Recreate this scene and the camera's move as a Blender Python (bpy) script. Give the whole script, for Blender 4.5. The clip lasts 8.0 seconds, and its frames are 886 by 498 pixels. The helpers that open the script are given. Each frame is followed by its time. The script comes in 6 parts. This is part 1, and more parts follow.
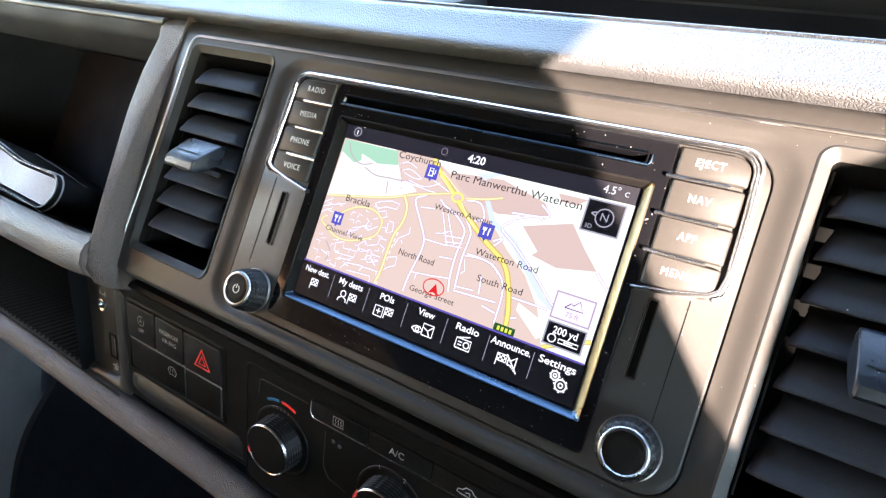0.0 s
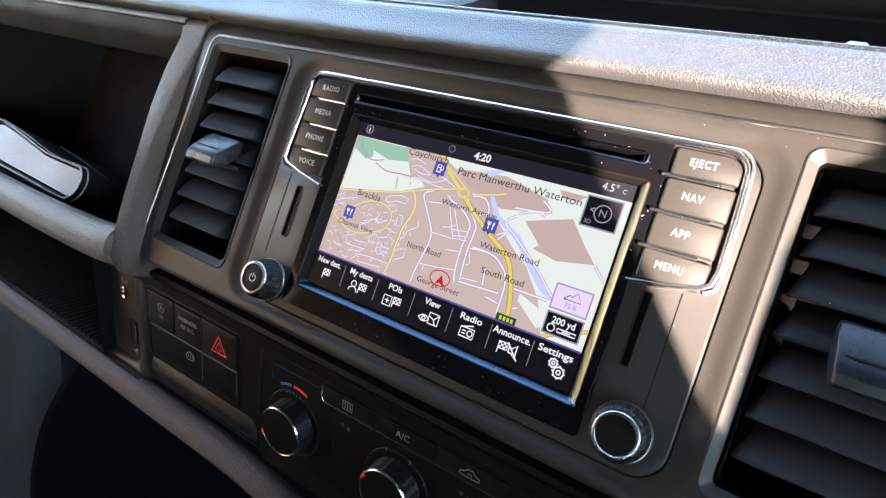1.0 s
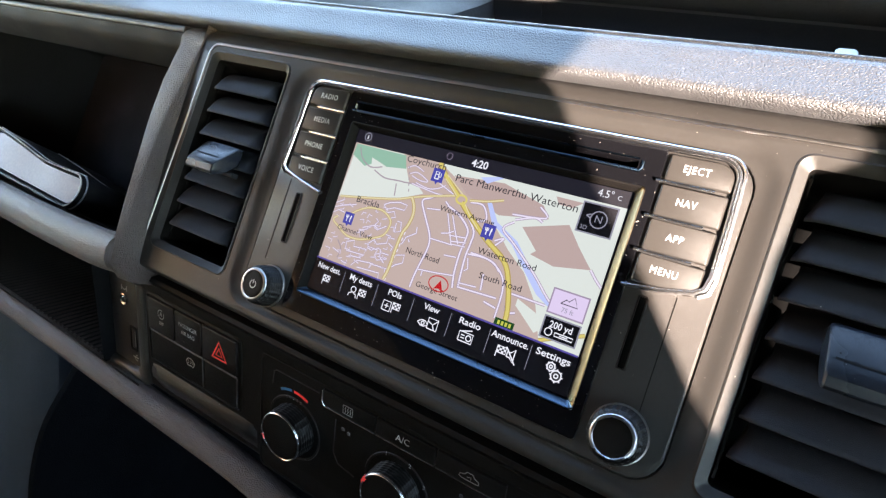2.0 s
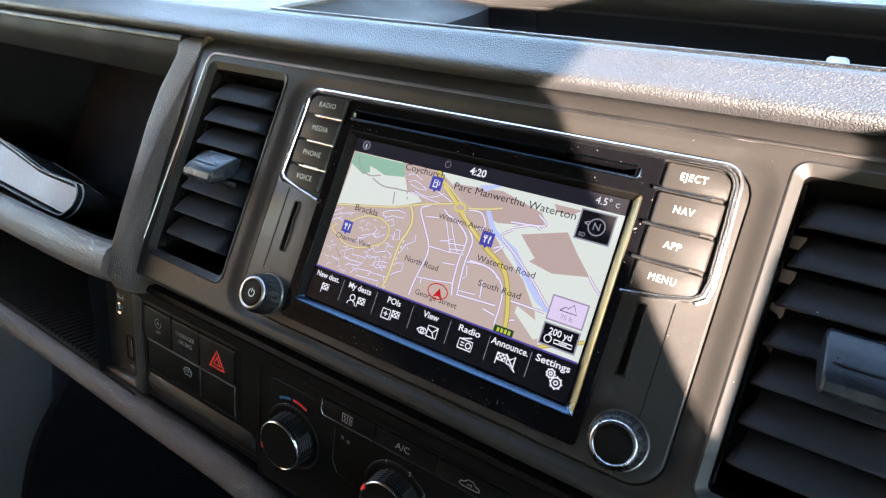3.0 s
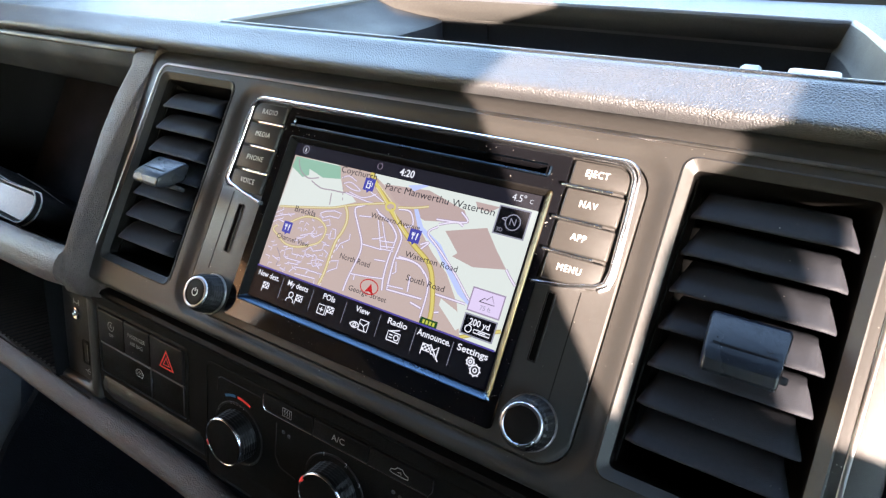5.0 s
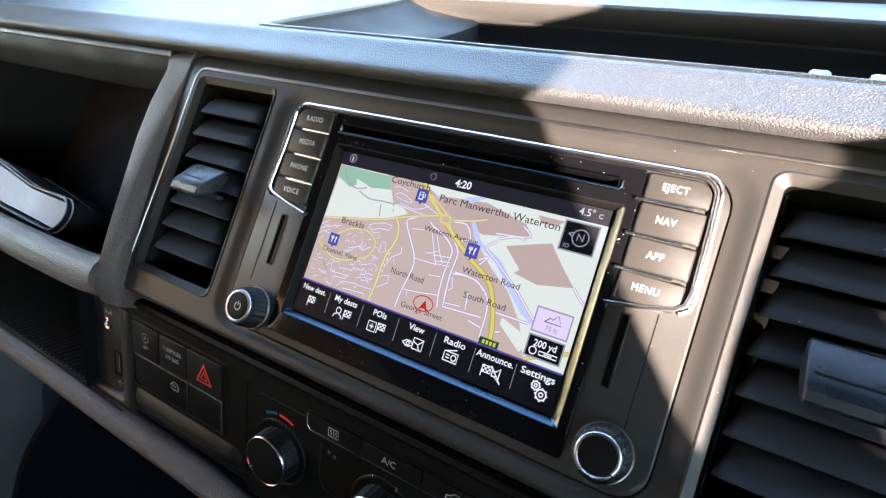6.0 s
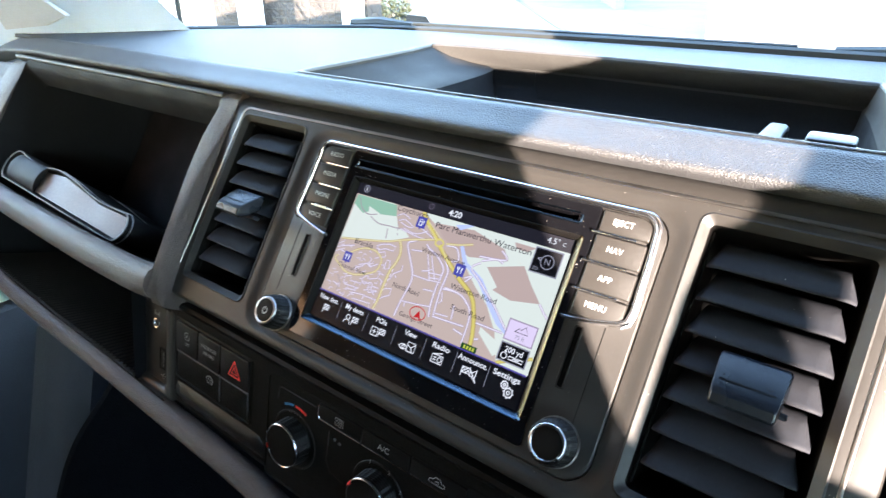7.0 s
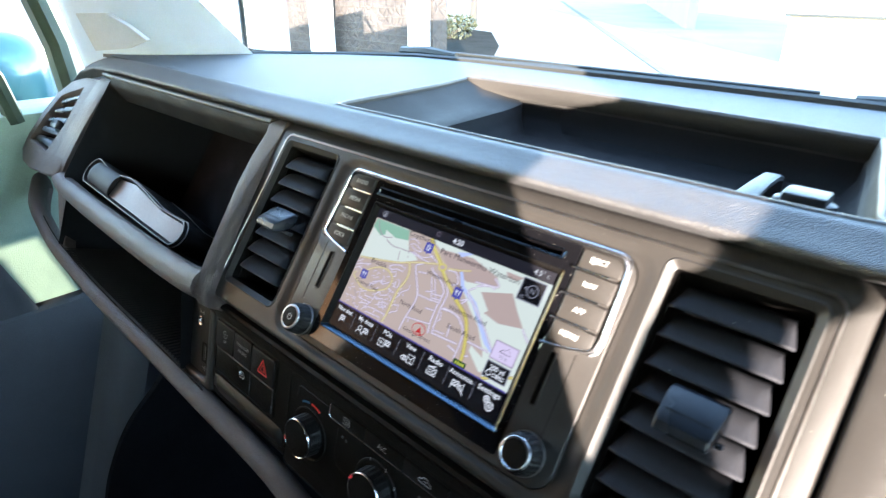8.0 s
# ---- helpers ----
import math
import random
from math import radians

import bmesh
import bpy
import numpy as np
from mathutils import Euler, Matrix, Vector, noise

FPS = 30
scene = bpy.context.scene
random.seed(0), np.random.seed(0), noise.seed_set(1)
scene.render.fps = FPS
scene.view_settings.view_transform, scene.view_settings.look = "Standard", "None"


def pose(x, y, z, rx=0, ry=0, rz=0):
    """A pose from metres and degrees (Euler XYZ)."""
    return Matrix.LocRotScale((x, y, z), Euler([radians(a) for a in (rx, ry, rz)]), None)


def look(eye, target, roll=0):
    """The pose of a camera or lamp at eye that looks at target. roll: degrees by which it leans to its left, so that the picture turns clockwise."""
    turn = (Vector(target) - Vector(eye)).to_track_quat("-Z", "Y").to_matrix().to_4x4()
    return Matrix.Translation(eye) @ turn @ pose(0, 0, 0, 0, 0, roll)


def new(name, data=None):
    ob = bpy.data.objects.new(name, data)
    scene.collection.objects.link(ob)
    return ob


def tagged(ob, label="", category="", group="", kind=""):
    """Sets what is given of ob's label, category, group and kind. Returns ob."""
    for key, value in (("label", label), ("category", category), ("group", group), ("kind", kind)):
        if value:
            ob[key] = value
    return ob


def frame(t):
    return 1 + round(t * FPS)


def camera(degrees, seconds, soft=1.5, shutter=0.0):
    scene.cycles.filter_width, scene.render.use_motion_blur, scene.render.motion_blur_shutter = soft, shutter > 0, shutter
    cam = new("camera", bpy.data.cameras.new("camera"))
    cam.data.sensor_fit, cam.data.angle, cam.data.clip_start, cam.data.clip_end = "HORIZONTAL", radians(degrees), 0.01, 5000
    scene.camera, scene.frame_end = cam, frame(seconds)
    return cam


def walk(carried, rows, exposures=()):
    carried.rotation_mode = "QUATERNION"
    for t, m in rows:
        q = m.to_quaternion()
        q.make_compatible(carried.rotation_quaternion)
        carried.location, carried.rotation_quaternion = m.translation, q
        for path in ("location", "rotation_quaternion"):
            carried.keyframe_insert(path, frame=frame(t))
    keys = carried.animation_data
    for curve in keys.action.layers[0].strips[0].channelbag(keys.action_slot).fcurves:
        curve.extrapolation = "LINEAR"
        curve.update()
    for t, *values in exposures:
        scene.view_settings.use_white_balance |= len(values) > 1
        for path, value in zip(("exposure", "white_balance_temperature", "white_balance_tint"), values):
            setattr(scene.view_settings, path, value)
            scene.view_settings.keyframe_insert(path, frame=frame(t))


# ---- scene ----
cam = camera(75.1, 8.0, soft=1.3, shutter=0.3)

# The dashboard's own frame: x to the driver's side, y into the panel, z up along the panel, which leans back by 36 degrees.
DASH = pose(0, 0, 1.35, -36, 0, 0)
PATH = [
    (0, (0.112, -0.213, -0.003), (-0.822, 1.556, 0.012), 18.0),
    (0.5, (0.116, -0.218, -0.004), (-0.833, 1.542, -0.017), 18.6),
    (1, (0.12, -0.222, -0.004), (-0.845, 1.53, -0.012), 18.8),
    (2.3, (0.121, -0.226, -0.003), (-0.831, 1.533, 0.014), 18.3),
    (2.5, (0.124, -0.224, -0.002), (-0.821, 1.539, 0.024), 18.3),
    (3, (0.119, -0.228, -0.003), (-0.826, 1.535, 0.029), 18.1),
    (3.5, (0.128, -0.226, -0.005), (-0.814, 1.538, 0.04), 18.0),
    (4, (0.143, -0.232, -0.001), (-0.796, 1.533, 0.057), 17.9),
    (4.2, (0.156, -0.236, 0.0), (-0.773, 1.534, 0.068), 17.7),
    (5.3, (0.145, -0.223, -0.004), (-0.786, 1.544, 0.095), 17.6),
    (5.5, (0.14, -0.223, -0.004), (-0.795, 1.542, 0.092), 17.6),
    (6, (0.124, -0.225, -0.003), (-0.829, 1.531, 0.084), 17.9),
    (6.5, (0.125, -0.211, -0.007), (-0.865, 1.526, 0.042), 18.9),
    (7, (0.166, -0.255, -0.001), (-0.914, 1.423, 0.129), 20.3),
    (7.5, (0.154, -0.273, -0.019), (-1.0, 1.356, 0.105), 22.2),
    (8, (0.206, -0.271, 0.014), (-1.028, 1.3, 0.115), 24.0),
]
walk(cam, [(t, DASH @ look(eye, target, roll)) for t, eye, target, roll in PATH], exposures=((0.0, 4.2, 6560, 23), (0.5, 3.85, 6560, 23), (1.0, 3.67, 6560, 23), (2.3, 3.5, 6520, 22), (6.0, 3.6, 6380, 22), (7.0, 3.6, 6250, 19), (8.0, 3.5, 6100, 17)))

# ---- light ----
SUN_TO = Vector((0.70, -0.70, 0.125)).normalized()
world = bpy.data.worlds.new("sky")
scene.world = world
world.use_nodes = True
wn = world.node_tree
sky = wn.nodes.new("ShaderNodeTexSky")
sky.sky_type = "NISHITA"
sky.sun_disc = False
sky.sun_elevation = math.asin(SUN_TO.z)
sky.sun_rotation = math.atan2(SUN_TO.x, SUN_TO.y)
sky.air_density, sky.dust_density, sky.ozone_density = 1.0, 0.0, 1.2
wn.links.new(sky.outputs["Color"], wn.nodes["Background"].inputs["Color"])
wn.nodes["Background"].inputs["Strength"].default_value = 0.54
sun_data = bpy.data.lights.new("sun", "SUN")
sun_data.energy, sun_data.angle, sun_data.color = 5.0, radians(0.25), (1.0, 0.86, 0.68)
sun = new("sun", sun_data)
sun.matrix_world = look(SUN_TO * 20, (0, 0, 0))

# ---- materials ----
def mat_base(name):
    m = bpy.data.materials.new(name)
    m.use_nodes = True
    nt = m.node_tree
    return m, nt, nt.nodes["Principled BSDF"]


def node(nt, kind, **inputs):
    n = nt.nodes.new(kind)
    for k, v in inputs.items():
        n.inputs[k].default_value = v
    return n


def surface(name, col, rough=0.5, grain=0.0, relief=0.0, metal=0.0, vary=0.15, spec=0.5, coat=0.0, blotch=30.0, dust=0.0, rvary=0.15):
    """A worn surface: colour varied at two scales, roughness varied, fine relief of that grain (cells per metre)."""
    m, nt, b = mat_base(name)
    tc = nt.nodes.new("ShaderNodeTexCoord")
    big = node(nt, "ShaderNodeTexNoise", Scale=blotch, Detail=4.0)
    fine = node(nt, "ShaderNodeTexNoise", Scale=blotch * 23, Detail=2.0)
    for n in (big, fine):
        nt.links.new(tc.outputs["Object"], n.inputs["Vector"])
    add = node(nt, "ShaderNodeMath")
    nt.links.new(big.outputs["Fac"], add.inputs[0])
    nt.links.new(fine.outputs["Fac"], add.inputs[1])
    ramp = nt.nodes.new("ShaderNodeMapRange")
    ramp.inputs["From Min"].default_value, ramp.inputs["From Max"].default_value = 0.6, 1.4
    ramp.inputs["To Min"].default_value, ramp.inputs["To Max"].default_value = 1 - vary, 1 + vary
    nt.links.new(add.outputs[0], ramp.inputs["Value"])
    mix = nt.nodes.new("ShaderNodeMix")
    mix.data_type, mix.blend_type = "RGBA", "MULTIPLY"
    mix.inputs["Factor"].default_value = 1.0
    mix.inputs["A"].default_value = (*col, 1)
    nt.links.new(ramp.outputs["Result"], mix.inputs["B"])
    out = mix.outputs["Result"]
    if dust:
        specks = node(nt, "ShaderNodeTexNoise", Scale=900.0, Detail=1.0)
        nt.links.new(tc.outputs["Object"], specks.inputs["Vector"])
        pick = nt.nodes.new("ShaderNodeMapRange")
        pick.inputs["From Min"].default_value, pick.inputs["From Max"].default_value = 0.80 - 0.05 * dust, 0.83
        nt.links.new(specks.outputs["Fac"], pick.inputs["Value"])
        film = nt.nodes.new("ShaderNodeMix")
        film.data_type = "RGBA"
        film.inputs["B"].default_value = (0.45, 0.42, 0.38, 1)
        nt.links.new(pick.outputs["Result"], film.inputs["Factor"])
        nt.links.new(out, film.inputs["A"])
        out = film.outputs["Result"]
    nt.links.new(out, b.inputs["Base Color"])
    rr = nt.nodes.new("ShaderNodeMapRange")
    rr.inputs["From Min"].default_value, rr.inputs["From Max"].default_value = 0.3, 0.7
    rr.inputs["To Min"].default_value, rr.inputs["To Max"].default_value = rough * (1 - rvary), min(1, rough * (1 + rvary))
    nt.links.new(big.outputs["Fac"], rr.inputs["Value"])
    nt.links.new(rr.outputs["Result"], b.inputs["Roughness"])
    b.inputs["Metallic"].default_value = metal
    b.inputs["Specular IOR Level"].default_value = spec
    b.inputs["Coat Weight"].default_value = coat
    b.inputs["Coat Roughness"].default_value = 0.05
    if grain:
        cells = node(nt, "ShaderNodeTexVoronoi", Scale=grain)
        cells.feature = "DISTANCE_TO_EDGE"
        dome = nt.nodes.new("ShaderNodeMapRange")
        dome.interpolation_type = "SMOOTHSTEP"
        dome.inputs["From Max"].default_value = 0.28
        nt.links.new(cells.outputs["Distance"], dome.inputs["Value"])
        warp = node(nt, "ShaderNodeTexNoise", Scale=grain * 0.6, Detail=2.0)
        nt.links.new(tc.outputs["Object"], cells.inputs["Vector"])
        nt.links.new(tc.outputs["Object"], warp.inputs["Vector"])
        both = node(nt, "ShaderNodeMath")
        both.operation = "MULTIPLY_ADD"
        both.inputs[1].default_value = 0.35
        nt.links.new(warp.outputs["Fac"], both.inputs[0])
        nt.links.new(dome.outputs["Result"], both.inputs[2])
        bump = node(nt, "ShaderNodeBump", Strength=1.0, Distance=relief)
        nt.links.new(both.outputs[0], bump.inputs["Height"])
        nt.links.new(bump.outputs["Normal"], b.inputs["Normal"])
    return m


def lit(name, col, power=0.084, gloss=0.25):
    """A self-lit screen surface behind smooth glass."""
    m, nt, b = mat_base(name)
    b.inputs["Base Color"].default_value = (0.01, 0.01, 0.012, 1)
    b.inputs["Roughness"].default_value = gloss
    b.inputs["Specular IOR Level"].default_value = 0.14
    b.inputs["Emission Color"].default_value = (col[0] * 0.92, col[1], col[2] * 1.06, 1)
    b.inputs["Emission Strength"].default_value = power
    return m


def srgb(r, g, b):
    return tuple(((v / 255 + 0.055) / 1.055) ** 2.4 if v > 10 else v / 255 / 12.92 for v in (r, g, b))


PAD = surface("grained soft dashboard skin", (0.045, 0.0455, 0.048), 0.52, 850.0, 0.00024, vary=0.2, spec=0.8, rvary=0.06)
TOPSKIN = surface("grained matt dashboard top skin", (0.062, 0.066, 0.072), 0.68, 850.0, 0.0003, vary=0.12, spec=0.3, rvary=0.03)
EDGE = surface("grained dark plastic edge", (0.110, 0.080, 0.066), 0.43, 850.0, 0.0005, vary=0.2, spec=0.66)
STRIP = surface("smooth dark shelf brow", (0.034, 0.029, 0.025), 0.42, 1800.0, 0.00005, vary=0.12, spec=0.4)
FASCIA = surface("satin grey fascia plastic", (0.028, 0.0258, 0.0237), 0.40, 2600.0, 0.00002, vary=0.08, spec=0.34, dust=0.1, rvary=0.06)
DARK = surface("matt black plastic", (0.0066, 0.0059, 0.0055), 0.52, 1800.0, 0.00004, vary=0.15, spec=0.09)
LINER = surface("black storage liner", (0.006, 0.006, 0.0068), 0.65, 900.0, 0.0001, vary=0.25, spec=0.12)
BUTTON = surface("satin charcoal button plastic", (0.0142, 0.0118, 0.0106), 0.42, 2600.0, 0.00002, vary=0.06, dust=0.3, spec=0.22)
GLOSS = surface("piano black gloss", (0.004, 0.004, 0.005), 0.06, vary=0.1, spec=0.5, dust=1.4)
CHROME = surface("polished chrome", (0.78, 0.79, 0.81), 0.24, metal=1.0, vary=0.05)
SATIN = surface("satin chrome line", (0.38, 0.36, 0.34), 0.32, metal=1.0, vary=0.08)
RINGS = surface("satin chrome knob ring", (0.46, 0.47, 0.49), 0.3, metal=1.0, vary=0.06)
RUBBER = surface("ribbed black rubber grip", (0.012, 0.0115, 0.0115), 0.42, vary=0.1, spec=0.22)
SLAT = surface("satin black vent plastic", (0.027, 0.0285, 0.034), 0.5, 2200.0, 0.00003, vary=0.12, spec=0.09, dust=0.2)
TAB = surface("satin grey vent slider", (0.012, 0.0155, 0.022), 0.28, 2600.0, 0.00002, vary=0.08, dust=0.15, spec=0.38)
INK = surface("printed white legend", (0.66, 0.66, 0.64), 0.5, vary=0.05)
INK_DIM = surface("printed grey legend", (0.42, 0.415, 0.41), 0.5, vary=0.05)
RED = surface("red legend", (0.95, 0.05, 0.04), 0.4, vary=0.06)
BLUE = surface("blue legend", (0.03, 0.16, 0.33), 0.4, vary=0.06)
# Near-black colour stands in for the shade inside slots, ports and ducts.
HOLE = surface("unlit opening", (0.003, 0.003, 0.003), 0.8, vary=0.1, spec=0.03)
GREYCLIP = surface("pale grey moulded plastic", (0.042, 0.044, 0.046), 0.5, 1500.0, 0.00005, vary=0.1)
TRIM = surface("light grey pillar trim", (0.66, 0.78, 0.92), 0.6, 1200.0, 0.0001, vary=0.06)
GRILLE = surface("mid grey pillar grille", (0.52, 0.57, 0.63), 0.6, 900.0, 0.0002, vary=0.1)
DOOR = surface("dark grey door card", (0.085, 0.088, 0.092), 0.55, 700.0, 0.00025, vary=0.18)
PORT = surface("smooth brown-black port panel", (0.028, 0.0222, 0.0190), 0.45, 2200.0, 0.00003, vary=0.1, spec=0.3)
MAT = surface("ribbed brown-black rubber mat", (0.040, 0.031, 0.027), 0.55, vary=0.15, spec=0.3)
# Blue tint stands in for the sky's reflection.
SKYCHROME = surface("black chrome tinted as sky reflection", (0.042, 0.068, 0.10), 0.3, metal=1.0, vary=0.05)
CARPET = surface("black floor carpet", (0.008, 0.008, 0.009), 0.9, 500.0, 0.0012, vary=0.3, spec=0.1)
WARMBOUNCE = surface("warm beige bounce surface", (0.34, 0.21, 0.115), 0.8, 700.0, 0.0003, vary=0.08)
HEADLINER = surface("grey headlining cloth", (0.018, 0.017, 0.016), 0.9, 900.0, 0.0004, vary=0.08)
LEATHER = surface("black stitched leather", (0.010, 0.0095, 0.0095), 0.55, 900.0, 0.00022, vary=0.25, spec=0.16)
THREAD = surface("white sewing thread", (0.55, 0.53, 0.50), 0.8, vary=0.1)
SEAL = surface("rubber window seal", (0.02, 0.022, 0.02), 0.6, vary=0.15)

# ---- building ----
MM = 0.001
OFFSET = {}


def V(x, y, z):
    return Vector((x * MM, y * MM, z * MM))


def thing(name, base, label, category, group="", kind="", frame_of=None):
    """An empty at its base (millimetres in the dashboard's frame, or metres in the room when frame_of is given)."""
    e = new(name)
    e.empty_display_size = 0.01
    if frame_of is None:
        off = V(*base)
        e.matrix_basis = DASH @ Matrix.Translation(off)
    else:
        off = Vector(base)
        e.matrix_basis = Matrix.Translation(off)
    OFFSET[e.name] = off
    return tagged(e, label, category, group, kind)


def mesh_of(name, bm, material, angle=35):
    bmesh.ops.remove_doubles(bm, verts=bm.verts, dist=1e-6)
    bmesh.ops.recalc_face_normals(bm, faces=bm.faces)
    me = bpy.data.meshes.new(name)
    bm.to_mesh(me)
    bm.free()
    me.materials.append(material)
    me.shade_smooth()
    me.set_sharp_from_angle(angle=radians(angle))
    return me


def part(name, bm, material, parent, label="", angle=35):
    me = bm if isinstance(bm, bpy.types.Mesh) else mesh_of(name, bm, material, angle)
    ob = new(name, me)
    ob.parent = parent
    if parent.name in OFFSET:
        ob.matrix_basis = Matrix.Translation(-OFFSET[parent.name])
    return tagged(ob, label)


def loft(bm, loops, cap0=False, cap1=False, closed=True):
    rows = [[bm.verts.new(p) for p in lp] for lp in loops]
    n = len(rows[0])
    for a, b in zip(rows, rows[1:]):
        for i in range(n if closed else n - 1):
            j = (i + 1) % n
            bm.faces.new((a[i], a[j], b[j], b[i]))
    if cap0:
        bm.faces.new(rows[0][::-1])
    if cap1:
        bm.faces.new(rows[-1])
    return rows


def rrect(x0, x1, z0, z1, r, y, n=5):
    """A rounded rectangle in the panel's plane; r: one radius, or four (bottom right, top right, top left, bottom left)."""
    rs = r if isinstance(r, (tuple, list)) else (r,) * 4
    pts = []
    for (cx, cz, a0), q in zip(((x1, z0, -90), (x1, z1, 0), (x0, z1, 90), (x0, z0, 180)), rs):
        sx, sz = (-1 if cx == x1 else 1), (1 if cz == z0 else -1)
        for i in range(n + 1):
            a = radians(a0 + 90 * i / n)
            pts.append(V(cx + sx * q + q * math.cos(a), y, cz + sz * q + q * math.sin(a)))
    return pts


def slab(bm, x0, x1, z0, z1, y0, y1, r=1.0, b=0.5, n=4):
    """A rounded plate whose front is at y0 and back at y1, with its front edge eased by b."""
    rs = r if isinstance(r, (tuple, list)) else (r,) * 4
    k = [max(0.2, q - b) for q in rs]
    loops = [rrect(x0 + b, x1 - b, z0 + b, z1 - b, k, y0, n),
             rrect(x0 + b * 0.3, x1 - b * 0.3, z0 + b * 0.3, z1 - b * 0.3, [max(0.2, q - b * 0.3) for q in rs], y0 + b * 0.3, n),
             rrect(x0, x1, z0, z1, rs, y0 + b, n), rrect(x0, x1, z0, z1, rs, y1, n)]
    loft(bm, loops, True, True)
    return bm


def plate(*a, **k):
    return slab(bmesh.new(), *a, **k)


def box(bm, x0, x1, y0, y1, z0, z1, b=0.0):
    """A box with eased edges, any axes, in millimetres."""
    m = Matrix.Translation(V((x0 + x1) / 2, (y0 + y1) / 2, (z0 + z1) / 2)) @ Matrix.Diagonal((abs(x1 - x0) * MM, abs(y1 - y0) * MM, abs(z1 - z0) * MM, 1))
    made = bmesh.ops.create_cube(bm, size=1, matrix=m)["verts"]
    if b:
        edges = list({e for v in made for e in v.link_edges})
        bmesh.ops.bevel(bm, geom=edges, offset=b * MM, segments=2, affect="EDGES", profile=0.5)
    return bm


def frame_plate(bm, loops):
    """A ring: loops from the outside back over the front to the inside back."""
    loft(bm, loops)
    return bm


def sheet_with_holes(bm, outer, holes):
    """A flat face inside outer, with holes cut through; all are loops of points."""
    edges = []
    for lp in (outer, *holes):
        vs = [bm.verts.new(p) for p in lp]
        edges += [bm.edges.new((vs[i], vs[(i + 1) % len(vs)])) for i in range(len(vs))]
    bmesh.ops.triangle_fill(bm, use_beauty=True, use_dissolve=False, edges=edges)
    return bm


def lathe(bm, cx, cz, prof, n=40, cap0=True, cap1=True):
    """A turned shape about an axis through (cx, cz) along y; prof: (radius, y) from the front."""
    loops = [[V(cx + r * math.cos(2 * math.pi * i / n), y, cz + r * math.sin(2 * math.pi * i / n)) for i in range(n)] for r, y in prof]
    loft(bm, loops, cap0, cap1)
    return bm


def tube(bm, pts, r=1.0, n=8, closed=False, flat=1.0, scale=MM):
    """A round bar along points (millimetres); flat squeezes it across y; r may be a list."""
    ps = [Vector(p) * scale for p in pts]
    loops = []
    for i, p in enumerate(ps):
        a = ps[i - 1] if i or closed else p
        b = ps[(i + 1) % len(ps)] if i + 1 < len(ps) or closed else p
        d = (b - a).normalized()
        side = d.cross(Vector((0, 1, 0)))
        side = side.normalized() if side.length > 1e-4 else Vector((1, 0, 0))
        up = side.cross(d).normalized()
        q = (r[i] if isinstance(r, (list, tuple)) else r) * scale
        loops.append([p + side * q * math.cos(2 * math.pi * k / n) + up * q * flat * math.sin(2 * math.pi * k / n) for k in range(n)])
    if closed:
        loops.append(loops[0])
        loft(bm, loops)
    else:
        loft(bm, loops, True, True)
    return bm


def arc(cx, cz, r, a0, a1, y=0.0, n=8, rz=None):
    return [(cx + r * math.cos(radians(a0 + (a1 - a0) * i / n)), y, cz + (rz or r) * math.sin(radians(a0 + (a1 - a0) * i / n))) for i in range(n + 1)]


def smooth_line(pts, n=6):
    """Points along a smooth curve through the given ones (Catmull-Rom)."""
    ps = [Vector(p) for p in pts]
    out = []
    for i in range(len(ps) - 1):
        a, b, c, d = ps[max(i - 1, 0)], ps[i], ps[i + 1], ps[min(i + 2, len(ps) - 1)]
        for k in range(n):
            t = k / n
            out.append(0.5 * ((2 * b) + (c - a) * t + (2 * a - 5 * b + 4 * c - d) * t * t + (3 * b - a - 3 * c + d) * t ** 3))
    return out + [ps[-1]]


def ribbon(bm, pts, wide, y, closed=False):
    """A flat line of that width in the panel's plane; pts: (x, z)."""
    ps = [Vector((p[0], p[1])) for p in pts]
    n = len(ps)
    left, right = [], []
    for i, p in enumerate(ps):
        a = ps[i - 1] if i or closed else p
        b = ps[(i + 1) % n] if i + 1 < n or closed else p
        d = (b - a).normalized()
        o = Vector((-d.y, d.x)) * wide / 2
        left.append(bm.verts.new(V(p.x + o.x, y, p.y + o.y)))
        right.append(bm.verts.new(V(p.x - o.x, y, p.y - o.y)))
    for i in range(n if closed else n - 1):
        j = (i + 1) % n
        bm.faces.new((left[i], left[j], right[j], right[i]))
    return bm


def flat_poly(bm, pts, y):
    bm.faces.new([bm.verts.new(V(x, y, z)) for x, z in pts])
    return bm


def lettering(name, body, size, x, y, z, material, parent, align="CENTER", wide=1.0, slant=0.0, label="", lift=0.05, bold=0.0, tilt=None, span=0.0, space=1.0):
    """Words in the panel's plane, facing the cabin; size: height of the capitals in millimetres."""
    cu = bpy.data.curves.new(name, "FONT")
    cu.body, cu.align_x, cu.align_y = body, align, "CENTER"
    cu.size, cu.extrude, cu.offset, cu.resolution_u = size * MM / 0.69, lift * MM, bold * MM, 3
    cu.space_character = space
    tmp = bpy.data.objects.new(name, cu)
    me = bpy.data.meshes.new_from_object(tmp)
    bpy.data.objects.remove(tmp)
    bpy.data.curves.remove(cu)
    if span:
        xs = [v.co.x for v in me.vertices]
        wide = span * MM / (max(xs) - min(xs))
    base = Matrix.Translation(V(x, y, z)) @ (tilt or Matrix.Identity(4)) @ pose(0, 0, 0, 90) @ pose(0, 0, 0, 0, 0, slant) @ Matrix.Diagonal((wide, 1, 1, 1))
    me.transform(base)
    me.materials.append(material)
    return part(name, me, material, parent, label)

